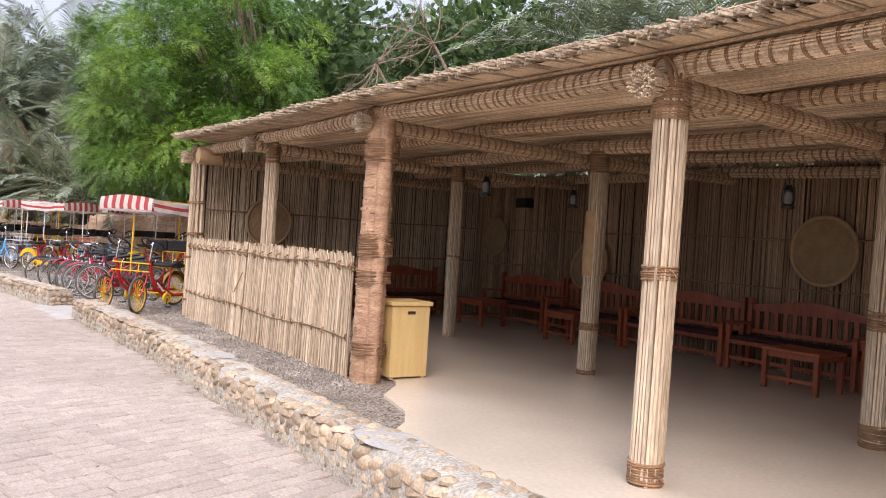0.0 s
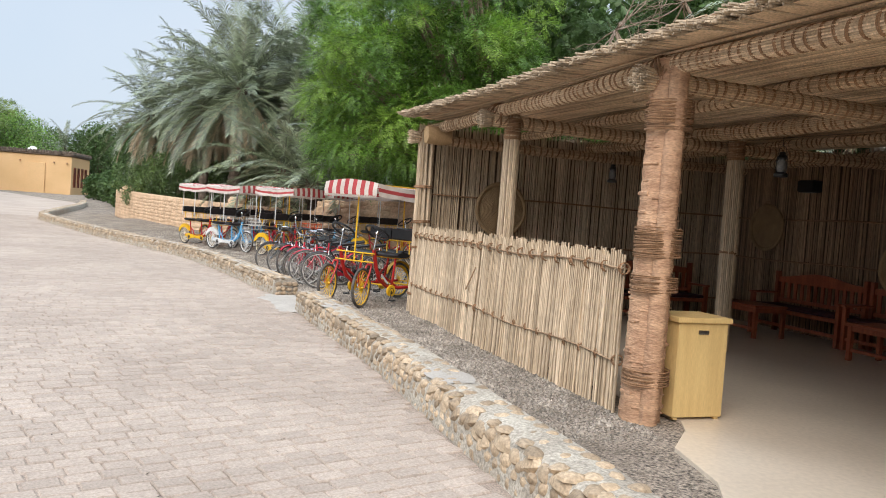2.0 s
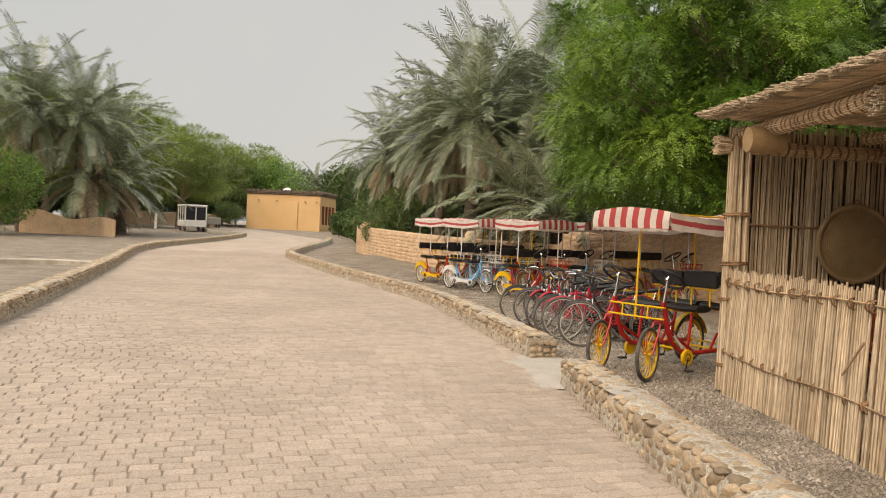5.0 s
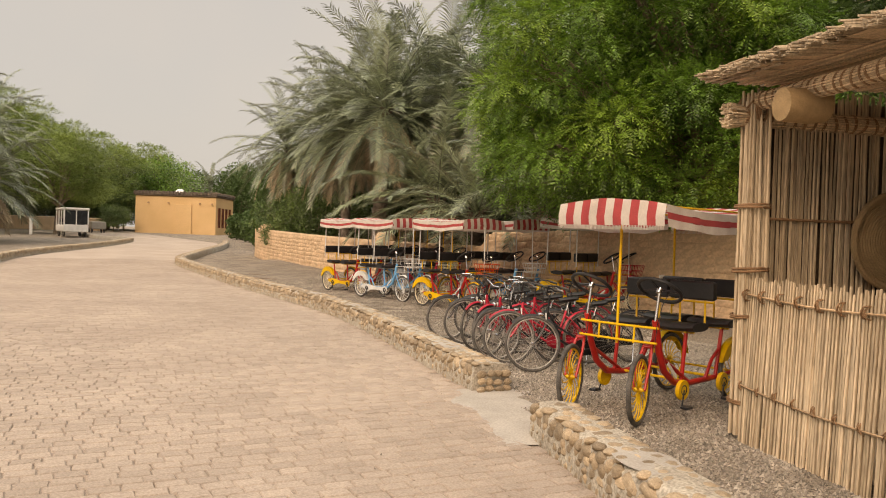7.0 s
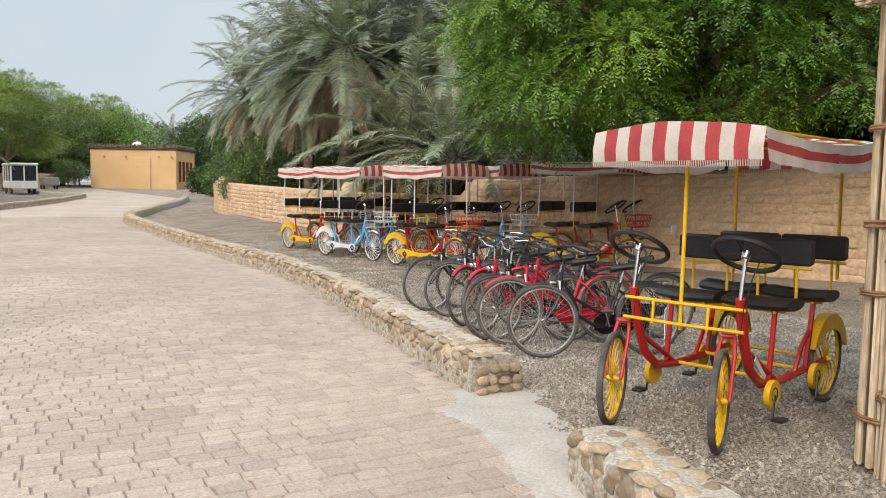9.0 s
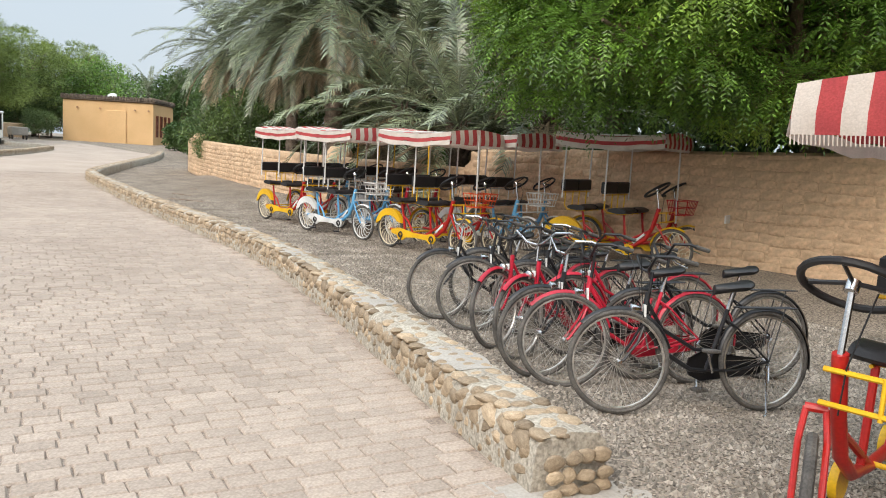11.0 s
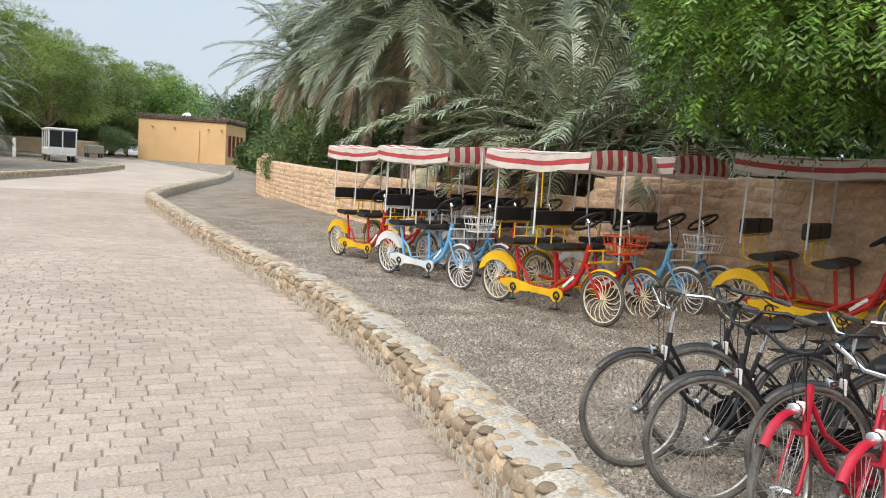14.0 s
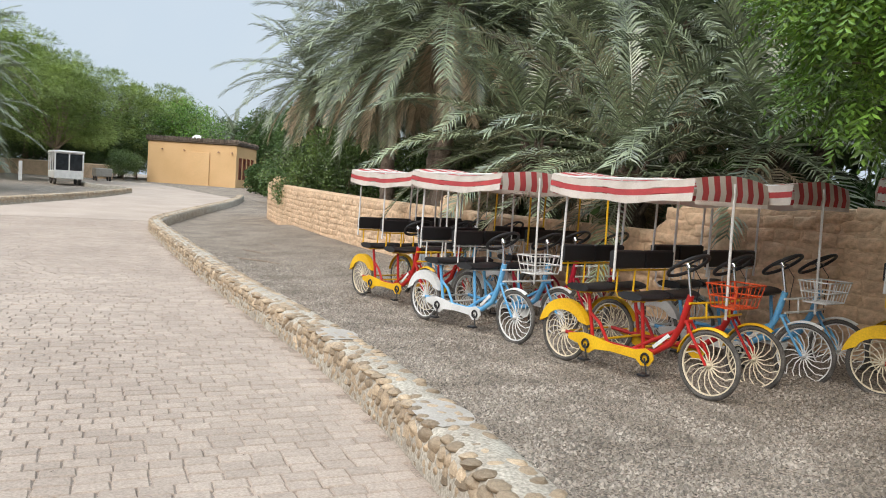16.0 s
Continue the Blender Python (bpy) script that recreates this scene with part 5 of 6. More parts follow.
# ---- trees and plants ----
def leaf(s, p, d, up, L, W):
    """One pointed leaf blade, folded a little along its rib."""
    side = d.cross(up)
    if side.length < 1e-4:
        side = d.orthogonal()
    side = side.normalized() * W
    k = len(s.v)
    tip, mid = p + d * L, p + d * (L * 0.45) - up * (0.06 * L)
    s.v += [tuple(p), tuple(mid + side), tuple(tip), tuple(mid - side)]
    s.f.append((k, k + 1, k + 2, k + 3))
    s.m.append(0)


def rand_dir(r):
    while True:
        v = Vector((r.uniform(-1, 1), r.uniform(-1, 1), r.uniform(-1, 1)))
        if 0.05 < v.length < 1:
            return v.normalized()


def crown_points(r, n, centre, radii, lumps=9, hollow=0.55, more=()):
    """Points in a lumpy crown: a few overlapping lobes of uneven size."""
    c = Vector(centre)
    lobes = []
    for i in range(lumps):
        d = rand_dir(r)
        lobes.append((c + Vector((d.x * radii[0], d.y * radii[1], d.z * radii[2])) * r.uniform(0.35, 0.68), r.uniform(0.36, 0.6)))
    lobes += [(Vector(p), f) for p, f in more]
    out = []
    for i in range(n):
        q, f = lobes[r.randrange(len(lobes))]
        d = rand_dir(r) * (hollow + (1 - hollow) * r.random() ** 0.6)
        out.append((q + Vector((d.x * radii[0], d.y * radii[1], d.z * radii[2])) * f, d))
    return out, lobes


def limbs(s, r, foot, lobes, r0):
    fork = Vector(foot) + Vector((r.uniform(-.2, .2), r.uniform(-.2, .2), max(0.8, (lobes[0][0].z - foot[2]) * 0.3)))
    s.tube([foot, Vector(foot).lerp(fork, 0.5) + Vector((0.06, -0.05, 0)), fork], [r0 * 1.3, r0, r0 * 0.85], 10)
    for q, f in lobes:
        mid = fork.lerp(q, 0.5) + rand_dir(r) * 0.35
        s.tube([fork, mid, q], [r0 * 0.55, r0 * 0.33, r0 * 0.1], 7)
        for k in range(3):
            e = q + rand_dir(r) * f * 2.2
            s.tube([mid.lerp(q, 0.5), (mid + e) / 2 + rand_dir(r) * 0.1, e], [r0 * 0.18, r0 * 0.1, r0 * 0.03], 5)


def spray(s, r, p, ax, size, leaflets):
    """One compound leaf: pairs of narrow leaflets along a drooping stalk."""
    up = (Vector((0, 0, 1)) - ax * ax.z).normalized() if abs(ax.z) < 0.98 else Vector((1, 0, 0))
    side = ax.cross(up).normalized()
    Lr = size * 3.0
    for k in range(leaflets):
        t = (k // 2 + 1) / (leaflets // 2 + 1)
        sg = 1 if k % 2 else -1
        q = p + ax * (Lr * t) - Vector((0, 0, 0.3 * Lr * t * t))
        dd = (side * sg + ax * 0.7 - up * 0.35).normalized() if k < leaflets - 1 else ax
        leaf(s, q, dd, up, size * r.uniform(0.7, 1.2), size * 0.17)


def leafy_tree(name, m, label, seed, foot, centre, radii, n, material, size=0.085, leaflets=9, lobes_n=80, r0=0.2, droop=0.35, tuft=(0.38, 0.75), young=None, category="tree", group="", wood=None, floor_z=None, boughs=()):
    """Trunk, limbs and a crown of many small boughs, each a tuft of compound leaves with gaps between the tufts."""
    r = random.Random(seed)
    ob = thing(name, m, label, category, group)
    c = Vector(centre)
    tufts = []
    for i in range(lobes_n):
        d = rand_dir(r)
        q = c + Vector((d.x * radii[0], d.y * radii[1], d.z * radii[2])) * r.uniform(0.6, 1.0)
        tufts.append((q, d, r.uniform(*tuft)))
    tufts += [(Vector(p), (Vector(p) - c).normalized(), f) for p, f in boughs]
    low = floor_z or (lambda p: 2.2)
    tufts = [k for k in tufts if k[0].z - 0.45 * k[2] > low(k[0])]
    s = Shape()
    limbs(s, r, foot, [(q - d * f * 0.5, f * 0.4) for q, d, f in tufts[::3]], r0)
    part("trunk", s, wood or DEAD, ob)
    s = Shape()
    total = sum(f * f for q, d, f in tufts)
    for q, out, f in tufts:
        first, fresh = len(s.m), young and r.random() < 0.26
        for i in range(int(n * f * f / total)):
            v = rand_dir(r)
            v = (v + out * 0.35 + Vector((0, 0, 0.45))).normalized() * (0.3 + 0.7 * r.random() ** 0.6)
            p = q + Vector((v.x * f, v.y * f, v.z * f * 0.5))
            if p.z < low(p):
                continue
            ax = (v * 0.9 + rand_dir(r) * 0.45 + Vector((0, 0, -droop))).normalized()
            spray(s, r, p, ax, size, leaflets)
        if fresh:
            s.m[first:] = [1] * (len(s.m) - first)
    # sparser, larger leaves fill the crown's inside
    for i in range(n // 10):
        v = rand_dir(r) * r.random() ** 0.4 * 0.7
        p = c + Vector((v.x * radii[0], v.y * radii[1], v.z * radii[2]))
        if p.z > low(p) + 0.3:
            spray(s, r, p, (rand_dir(r) + Vector((0, 0, -droop))).normalized(), size * 1.7, leaflets)
    tagged(part("crown", s, [material, young or material], ob, smooth=False), kind="stuff")
    return ob


def bushy(name, seed, label, radii, n, material, size, category="shrub", group="", base=0.0, lumps=10, r0=0.08):
    """A crown of single leaves on a short stem, standing at the origin."""
    r = random.Random(seed)
    ob = thing(name, Matrix(), label, category, group)
    pts, lobes = crown_points(r, n, (0, 0, base + radii[2]), radii, lumps, 0.45)
    s = Shape()
    limbs(s, r, (0, 0, -0.1), lobes, r0)
    part("trunk", s, DEAD, ob)
    s = Shape()
    for p, d in pts:
        dd = (d + rand_dir(r) * 0.9).normalized()
        leaf(s, p, dd, rand_dir(r), size * r.uniform(0.6, 1.3), size * 0.3)
    tagged(part("crown", s, material, ob, smooth=False), kind="stuff")
    return ob


def frond(s, r, base, heading, lift_a, L, w=0.43, n=44, lw=0.024, gravity=0.75):
    """An arching palm frond with two ranks of narrow leaflets that hang a little."""
    h = Vector((math.cos(heading), math.sin(heading), 0))
    pts, p, a = [], Vector(base), lift_a
    st = L / 10
    g = gravity * r.uniform(0.6, 1.35)
    sway = r.uniform(-0.05, 0.05)
    side = h.cross(Vector((0, 0, 1)))
    for i in range(11):
        pts.append(p.copy())
        p = p + (h * math.cos(a) + side * sway * i * 0.25 + Vector((0, 0, math.sin(a)))) * st
        a -= g * (0.03 + 0.019 * i) * (0.35 + 0.8 * math.cos(a))
    s.tube(pts, [0.026 * (1 - 0.085 * i) for i in range(11)], 5, False)
    for i in range(n):
        t = 0.14 + 0.86 * i / n
        k = min(9, int(t * 10))
        q = pts[k].lerp(pts[k + 1], t * 10 - k)
        ax = (pts[k + 1] - pts[k]).normalized()
        up = side.cross(ax).normalized()
        Lf = w * (0.5 + 0.85 * math.sin(math.pi * min(1, 0.12 + 0.74 * t)))
        for sg in (-1, 1):
            d = (ax * (0.55 + 0.75 * t) + side * sg * r.uniform(0.8, 1.0) + up * r.uniform(0.1, 0.5)).normalized()
            d2 = (d + Vector((0, 0, -0.3 - 0.4 * r.random()))).normalized()
            m1 = q + d * Lf * 0.5
            e = m1 + d2 * Lf * 0.55
            c = len(s.v)
            wv = ax * lw
            s.v += [tuple(q - wv * 0.6), tuple(q + wv * 0.6), tuple(m1 + wv), tuple(m1 - wv), tuple(e)]
            s.f += [(c, c + 1, c + 2, c + 3), (c + 3, c + 2, c + 4)]
            s.m += [0, 0]


def palm(seed, label, height, L, fronds=34, lean=(0, 0), dry=7, r0=0.19, low=-0.55):
    """A date palm at the origin: scaly trunk, arching fronds, a skirt of dry ones."""
    r = random.Random(seed)
    ob = thing("date_palm", Matrix(), label, "palm", "date palms")
    s = Shape()
    rows = []
    n = max(8, int(height / 0.13))
    top = Vector((lean[0], lean[1], height))
    for i in range(n + 1):
        t = i / n
        R = r0 * (1.12 - 0.2 * t) * (1 + 0.16 * (i % 2))
        rows.append([(lean[0] * t * t + R * (1 + 0.12 * math.sin(5 * a + i * 2)) * math.cos(a), lean[1] * t * t + R * (1 + 0.12 * math.sin(5 * a + i * 2)) * math.sin(a), height * t - 0.1)
                     for a in (math.tau * j / 14 for j in range(14))])
    s.grid(rows, True)
    part("trunk", s, TRUNK, ob, "scaly grey-brown trunk")
    s = Shape()
    for i in range(46):
        a = r.uniform(0, math.tau)
        z = height - r.uniform(0.0, 0.9)
        p = Vector((lean[0] + r0 * 0.8 * math.cos(a), lean[1] + r0 * 0.8 * math.sin(a), z))
        s.tube([p, p + Vector((math.cos(a) * 0.16, math.sin(a) * 0.16, 0.24))], [0.045, 0.02], 5)
    tagged(part("frond_boot", s, TRUNK, ob, "cut frond bases"), kind="stuff")
    s = Shape()
    for i in range(fronds):
        a = i * 2.39996 + r.uniform(-.2, .2)
        t = i / fronds
        frond(s, r, top + Vector((0.08 * math.cos(a), 0.08 * math.sin(a), 0.1 * (1 - t))), a, lerp(1.35, low, t ** 0.8) + r.uniform(-.14, .14), L * r.uniform(0.82, 1.1))
    tagged(part("fronds", s, LEAF_PALM, ob, smooth=False), kind="stuff")
    if dry:
        s = Shape()
        for i in range(dry):
            a = r.uniform(0, math.tau)
            frond(s, r, top + Vector((0.12 * math.cos(a), 0.12 * math.sin(a), -0.25)), a, r.uniform(low - 0.3, low + 0.2), L * r.uniform(0.6, 0.85), 0.34, 40)
        tagged(part("dry_fronds", s, LEAF_DRY, ob, "hanging dry straw-coloured fronds", smooth=False), kind="stuff")
    return ob


def put(ob, x, y, rz=0.0, k=1.0, z=None, made=[]):
    """Stands a plant at a place; from the second time on, a copy of it."""
    m = pose(x, y, rise(x) - 0.05 if z is None else z, 0, 0, rz) @ Matrix.Scale(k, 4)
    if ob in made:
        c = copy_thing(ob, m)
        c.matrix_world = m
        return c
    made.append(ob)
    ob.matrix_world = m
    return ob


def neem_skirt(p):
    """The crown hangs lower over the parked cars than towards the shelter."""
    return 2.15 + 0.35 * noise.noise((p.x * 0.8, p.y * 0.8, 0)) + max(0.0, p.x + 18.2) * 0.22


leafy_tree("neem_tree", Matrix(), "broad bright green neem tree drooping over the mud wall", 11, (-19.4, 15.6, 0.2), (-20.0, 13.4, 6.0), (3.6, 3.4, 4.2), 27000, LEAF_NEEM, 0.09, 9, 175, 0.24, 0.28, young=LEAF_YOUNG,
           floor_z=neem_skirt,
           boughs=[((-20.6, 10.9, 3.3), 0.85), ((-20.2, 10.6, 4.6), 0.9), ((-19.2, 10.7, 3.2), 0.8), ((-18.2, 11.4, 3.7), 0.9), ((-19.3, 10.5, 5.6), 0.9), ((-21.3, 11.4, 4.2), 0.8),
                   ((-18.4, 11.9, 3.0), 0.75), ((-21.0, 11.0, 6.4), 0.95), ((-17.4, 12.6, 4.3), 0.9), ((-21.5, 11.9, 3.0), 0.7), ((-17.2, 13.2, 3.6), 0.8),
                   ((-20.9, 11.1, 2.75), 0.7), ((-20.1, 11.8, 2.7), 0.7), ((-19.4, 12.4, 2.7), 0.75), ((-18.9, 12.9, 2.8), 0.75), ((-17.6, 13.6, 2.95), 0.8), ((-16.4, 14.3, 3.2), 0.85),
                   ((-15.3, 14.8, 3.5), 0.85), ((-17.0, 14.0, 4.0), 0.9), ((-15.7, 14.5, 4.5), 0.9), ((-18.2, 13.0, 4.6), 0.9), ((-16.6, 13.6, 5.4), 0.95), ((-14.6, 15.2, 4.2), 0.8)])
# the sapling's dark leaf colour stands in for the weaker light behind the wall
leafy_tree("neem_sapling", Matrix(), "younger neem tree behind the wall, leaves coloured darker for shade", 12, (-15.8, 18.0, 0.2), (-15.8, 17.4, 5.0), (3.0, 2.0, 2.8), 7000, LEAF_DARK, 0.10, 9, 40, 0.10, 0.5)

pa = palm(21, "tall date palm with long arching grey-green fronds", 6.4, 4.1, 56, (0.4, -0.3), 14, low=-0.9)
pb = palm(22, "low date palm with fronds drooping over the wall", 2.9, 3.8, 32, (0.2, -0.4), 9, 0.26, -0.5)
pc = palm(23, "slender tall date palm with a scaly trunk", 7.6, 4.0, 36, (-0.4, 0.3), 9, 0.2, -0.7)
put(pa, -35.6, 14.0, 20, 1.02)
put(pa, -38.6, 13.6, 215, 0.94)
put(pb, -31.8, 14.9, 0, 1.05)
put(pa, -37.6, 14.6, 150, 1.15)
put(pa, -43.2, 15.6, 240, 0.9)
put(pa, -46.3, 14.8, 110, 1.08)
put(pa, -49.6, 14.5, 300, 0.95)
put(pa, -38.2, 17.2, 70, 1.25)
put(pb, -27.4, 13.9, 20, 0.85)
put(pa, -29.6, 16.8, 300, 0.85)
put(pa, -32.0, 17.5, 260, 1.05)
put(pb, -26.5, 15.2, 100, 1.0)
put(pc, -22.2, 21.0, 40, 1.0)
put(pc, -28.5, 19.5, 200, 0.95)
put(pb, -34.0, 15.2, 210, 0.85)
for x, y, rz, k, kind in ((-9.3, 16.9, 40, 0.98, pa), (-6.3, 16.6, 190, 0.92, pa), (-2.8, 15.8, 290, 0.95, pa), (0.6, 15.0, 120, 0.9, pa), (4, 14.4, 0, 0.85, pa), (-14.5, 22.5, 30, 0.95, pa), (-10, 20.5, 140, 0.9, pa), (-6.5, 22, 250, 0.95, pa), (-3, 19.5, 80, 0.92, pa), (0.5, 21, 10, 0.9, pa), (4.5, 19, 300, 0.85, pa), (8, 17, 170, 0.85, pa),
                         (-1, 24.5, 120, 0.9, pc), (-19, 24, 60, 1.05, pc), (-41.5, 18, 60, 1.0, pa), (-46, 20, 100, 1.0, pc), (-50, 17, 10, 0.8, pa)):
    put(kind, x, y, rz, k)

shrub = bushy("shrub", 31, "dense dark green shrub behind the mud wall", (3.2, 2.6, 2.0), 15000, LEAF_SHRUB, 0.13, group="dark shrubs", base=0.4)
put(shrub, -43.5, 14.4, 0, 0.95)
put(shrub, -48.2, 14.6, 120, 0.85)
put(shrub, -45.8, 13.9, 40, 0.7)
put(shrub, -39, 16.5, 200, 1.0)
wood = bushy("broadleaf_tree", 32, "tall dark broadleaf tree in the grove", (4.6, 4.4, 5.0), 9500, LEAF_DARK, 0.37, "tree", "grove trees", 0.6, 14, 0.2)
for x, y, rz, k in ((-14, 19.5, 0, 0.95), (-20, 18.5, 70, 1.0), (-26, 21, 140, 1.05), (-32, 22, 10, 1.0), (-38, 21, 90, 1.0), (-8, 25, 30, 1.0), (-13.5, 27, 200, 1.1), (-22, 28, 250, 1.2),
                    (-1, 28, 100, 1.1), (7, 26, 50, 1.1), (-45, 25, 160, 1.0), (-54, 24, 30, 0.9), (-31, 29, 300, 1.2), (-60, 27, 90, 0.8)):
    put(wood, x, y, rz, k)
for x, y, rz, k in ((-66, 20, 0, 0.8), (-76, 21, 60, 0.8), (-86, 27, 120, 0.8), (-99, 27, 200, 0.9), (-112, 24, 20, 0.9), (-118, 32, 80, 1.0)):
    put(wood, x, y, rz, k)
under = bushy("undergrowth", 33, "dark undergrowth at the foot of the palms", (3.4, 1.6, 1.5), 7000, LEAF_DARK, 0.24, "shrub", "undergrowth", -0.1, 9, 0.05)
for x, y, rz, k in ((-24, 16.4, 0, 1.0), (-29, 16.6, 20, 1.0), (-34.5, 17.2, 0, 1.0), (-18, 18.5, -20, 1.0), (-12.5, 19.8, -20, 1.1), (-41, 17, 10, 1.0), (-7, 21, -15, 1.3), (-1, 21.5, -10, 1.3), (-15.6, 17.2, -15, 0.8), (-10.5, 18.6, -20, 1.0), (-6.5, 19.8, -20, 1.1), (-13.2, 17.9, -10, 0.9), (-61, 16.6, 10, 1.1), (-67, 17.2, -10, 1.1), (-55, 16.2, 0, 1.0), (-80, -13, 30, 1.5), (-88, -17, 60, 1.6), (-97, -20, 20, 1.6), (-76, -19, 45, 1.5), (-106, -12, 80, 1.6), (-112, -20, 60, 1.8)):
    put(under, x, y, rz, k)

# bare dead branches over the grove
def dead_branch(x, y, z, seed, size):
    """A crooked bare bough: a stem from the ground and wandering branches that fork into twigs."""
    r = random.Random(seed)
    ob = thing("dead_branch", pose(x, y, z), "bare grey-brown dead branches in the grove", "branch", "dead branches")

    def wander(p, d, L, n, bend):
        pts = [Vector(p)]
        for i in range(n):
            d = (d + rand_dir(r) * bend).normalized()
            pts.append(pts[-1] + d * L / n)
        return pts, d
    part("stem", Shape().tube([(0, 0, 0), (0.3, 0.8, -1.2), (0.5, 1.4, -2.6), (0.6, 1.6, 0.1 - z)], [0.035, 0.05, 0.07, 0.1], 7), DEAD, ob)
    for i in range(11):
        d = (rand_dir(r) + Vector((0.15, -0.6, -0.15))).normalized()
        pts, end = wander((0, 0, 0), d, size * r.uniform(0.6, 1.15), 7, 0.33)
        s = Shape().tube(pts, [0.020 - 0.0022 * k for k in range(8)], 5)
        for k in (2, 3, 4, 5, 6):
            tw, e = wander(pts[k], (pts[k] - pts[k - 1]).normalized() + rand_dir(r) * 0.8, size * r.uniform(0.2, 0.5), 4, 0.4)
            s.tube(tw, [0.008, 0.006, 0.005, 0.004, 0.002], 4)
        part("bough", s, DEAD, ob)


dead_branch(-15.2, 14.6, 3.6, 3, 1.3)
dead_branch(-14.4, 14.8, 6.2, 5, 1.9)
dead_branch(-12.9, 15.3, 6.7, 6, 2.0)

# far side of the lane and the distance
acacia = leafy_tree("acacia_tree", Matrix(), "feathery olive-green acacia tree", 34, (0, 0, -0.1), (0, 0, 6.6), (5.6, 5.2, 4.0), 11000, LEAF_FAR, 0.19, 5, 75, 0.24, 0.15, (0.8, 1.7), group="acacias far up the lane", floor_z=lambda p: 2.8)
for x, y, rz, k in ((-89, 2.6, 0, 0.95), (-113, 6.5, 80, 1.1), (-85, -9, 190, 1.25), (-102, -4, 40, 1.35), (-124, 14, 120, 1.1), (-112, -1, 300, 1.2), (-96, -13, 250, 1.3)):
    put(acacia, x, y, rz, k)
put(pa, -63.5, -4.2, 60, 1.25)
put(pa, -70, -2.5, 200, 1.2)
put(pa, -63, -7.5, 170, 1.35)
put(pa, -58, -10.5, 20, 1.4)
put(pb, -62.5, -3.2, 250, 1.5)
put(pb, -66, -1.5, 30, 1.35)
bush = bushy("green_bush", 35, "large leafy green bush on the far side", (3.0, 3.2, 2.6), 12000, LEAF_NEEM, 0.14, "shrub", "bushes", 0.0, 10)
put(bush, -56.5, -8.0, 0, 1.0)
put(bush, -118, 16.2, 90, 2.0)
put(shrub, -104.5, 8.6, 0, 0.8)
put(shrub, -113, 10.2, 30, 1.3)
put(shrub, -112, 5.4, 130, 1.2)
put(wood, -124, 9, 10, 0.8)
put(under, -84, 19.5, 20, 1.1)
put(under, -92, 22.5, 60, 1.2)
put(under, -100, 25.5, 60, 1.4)
put(under, -76, 18.8, 10, 1.0)
for i in range(9):
    put(shrub, -113 - (i % 3) * 2.5, -26 + i * 4.3, i * 50, 1.25)
    put(wood, -121 - (i % 2) * 3, -28 + i * 4.6, i * 70, 0.8)
put(shrub, -80, -5, 60, 0.7)
for i in range(16):
    r = random.Random(400 + i)
    put(pa, -128 - r.uniform(0, 18), -30 + i * 5.2 + r.uniform(-2, 2), r.uniform(0, 360), r.uniform(0.9, 1.3))
for i in range(18):
    r = random.Random(500 + i)
    put(wood, -140 - r.uniform(0, 15), -60 + i * 8.5 + r.uniform(-2, 2), r.uniform(0, 360), r.uniform(0.9, 1.2))
for i in range(10):
    r = random.Random(600 + i)
    put(wood, -72 - 5 * i, -22 - r.uniform(0, 8), r.uniform(0, 360), r.uniform(0.9, 1.2))

# low mud wall ruin and a white post across the lane
s = Shape()
rows = []
for i in range(13):
    t = i / 12
    h = 1.5 - 0.5 * t + 0.2 * math.sin(9 * t)
    rows.append([(-63 + 2 * t, -7.5 + 6.0 * t, -0.1), (-63 + 2 * t, -7.5 + 6.0 * t, rise(-62) + h), (-62.6 + 2 * t, -7.5 + 6.0 * t, rise(-62) + h), (-62.6 + 2 * t, -7.5 + 6.0 * t, -0.1)])
s.grid([r[::-1] for r in rows])
solid("wall_ruin", s, MUD, "weathered low mud wall across the lane", "wall", kind="structure")
s = Shape()
s.box(-0.12, -0.12, 0, 0.12, 0.12, 1.5, None, 0.03)
solid("marker_post", s, WHITE, "short white post beside the far kerb", "post", m=pose(-84, 0.6, rise(-84)))
s = Shape()
s.box(-0.2, -6, 0, 0.2, 6, 1.6, None, 0.08)
solid("wall_far", s, MUD, "low ochre wall far beyond the shuttle", "wall", kind="structure", m=pose(-106, 1.5, rise(-106) - 0.1))

# ---- the small electric shuttle parked far up the lane ----
bus = thing("shuttle_bus", pose(-82.5, 3.5, rise(-82.5), 0, 0, 8), "small white open shuttle bus under the acacia", "shuttle")
s = Shape()
s.box(-0.1, -0.95, 0.42, 4.0, 0.95, 1.0, None, 0.08)
part("body", s, WHITE, bus)
s = Shape()
s.box(-0.15, -1.0, 2.25, 4.1, 1.0, 2.42, None, 0.06)
part("roof", s, WHITE, bus)
s = Shape()
s.box(3.96, -0.9, 1.05, 4.03, 0.9, 2.2, None, 0.02)
part("windscreen", s, GLASS_DARK, bus, "dark windscreen")
for y0, y1 in ((-0.95, -0.86), (-0.04, 0.04), (0.86, 0.95)):
    s = Shape()
    s.box(4.032, y0, 1.0, 4.07, y1, 2.26, None, 0.01)
    part("screen_post", s, WHITE, bus)
s = Shape()
s.box(4.002, -0.93, 0.45, 4.04, 0.93, 1.03, None, 0.02)
part("front_panel", s, WHITE, bus, "pale front panel")
for x in (0.0, 1.3, 2.6, 3.9):
    for y in (-0.92, 0.92):
        s = Shape()
        s.box(x - 0.05, y - 0.04, 1.0, x + 0.05, y + 0.04, 2.25)
        part("pillar", s, WHITE, bus)
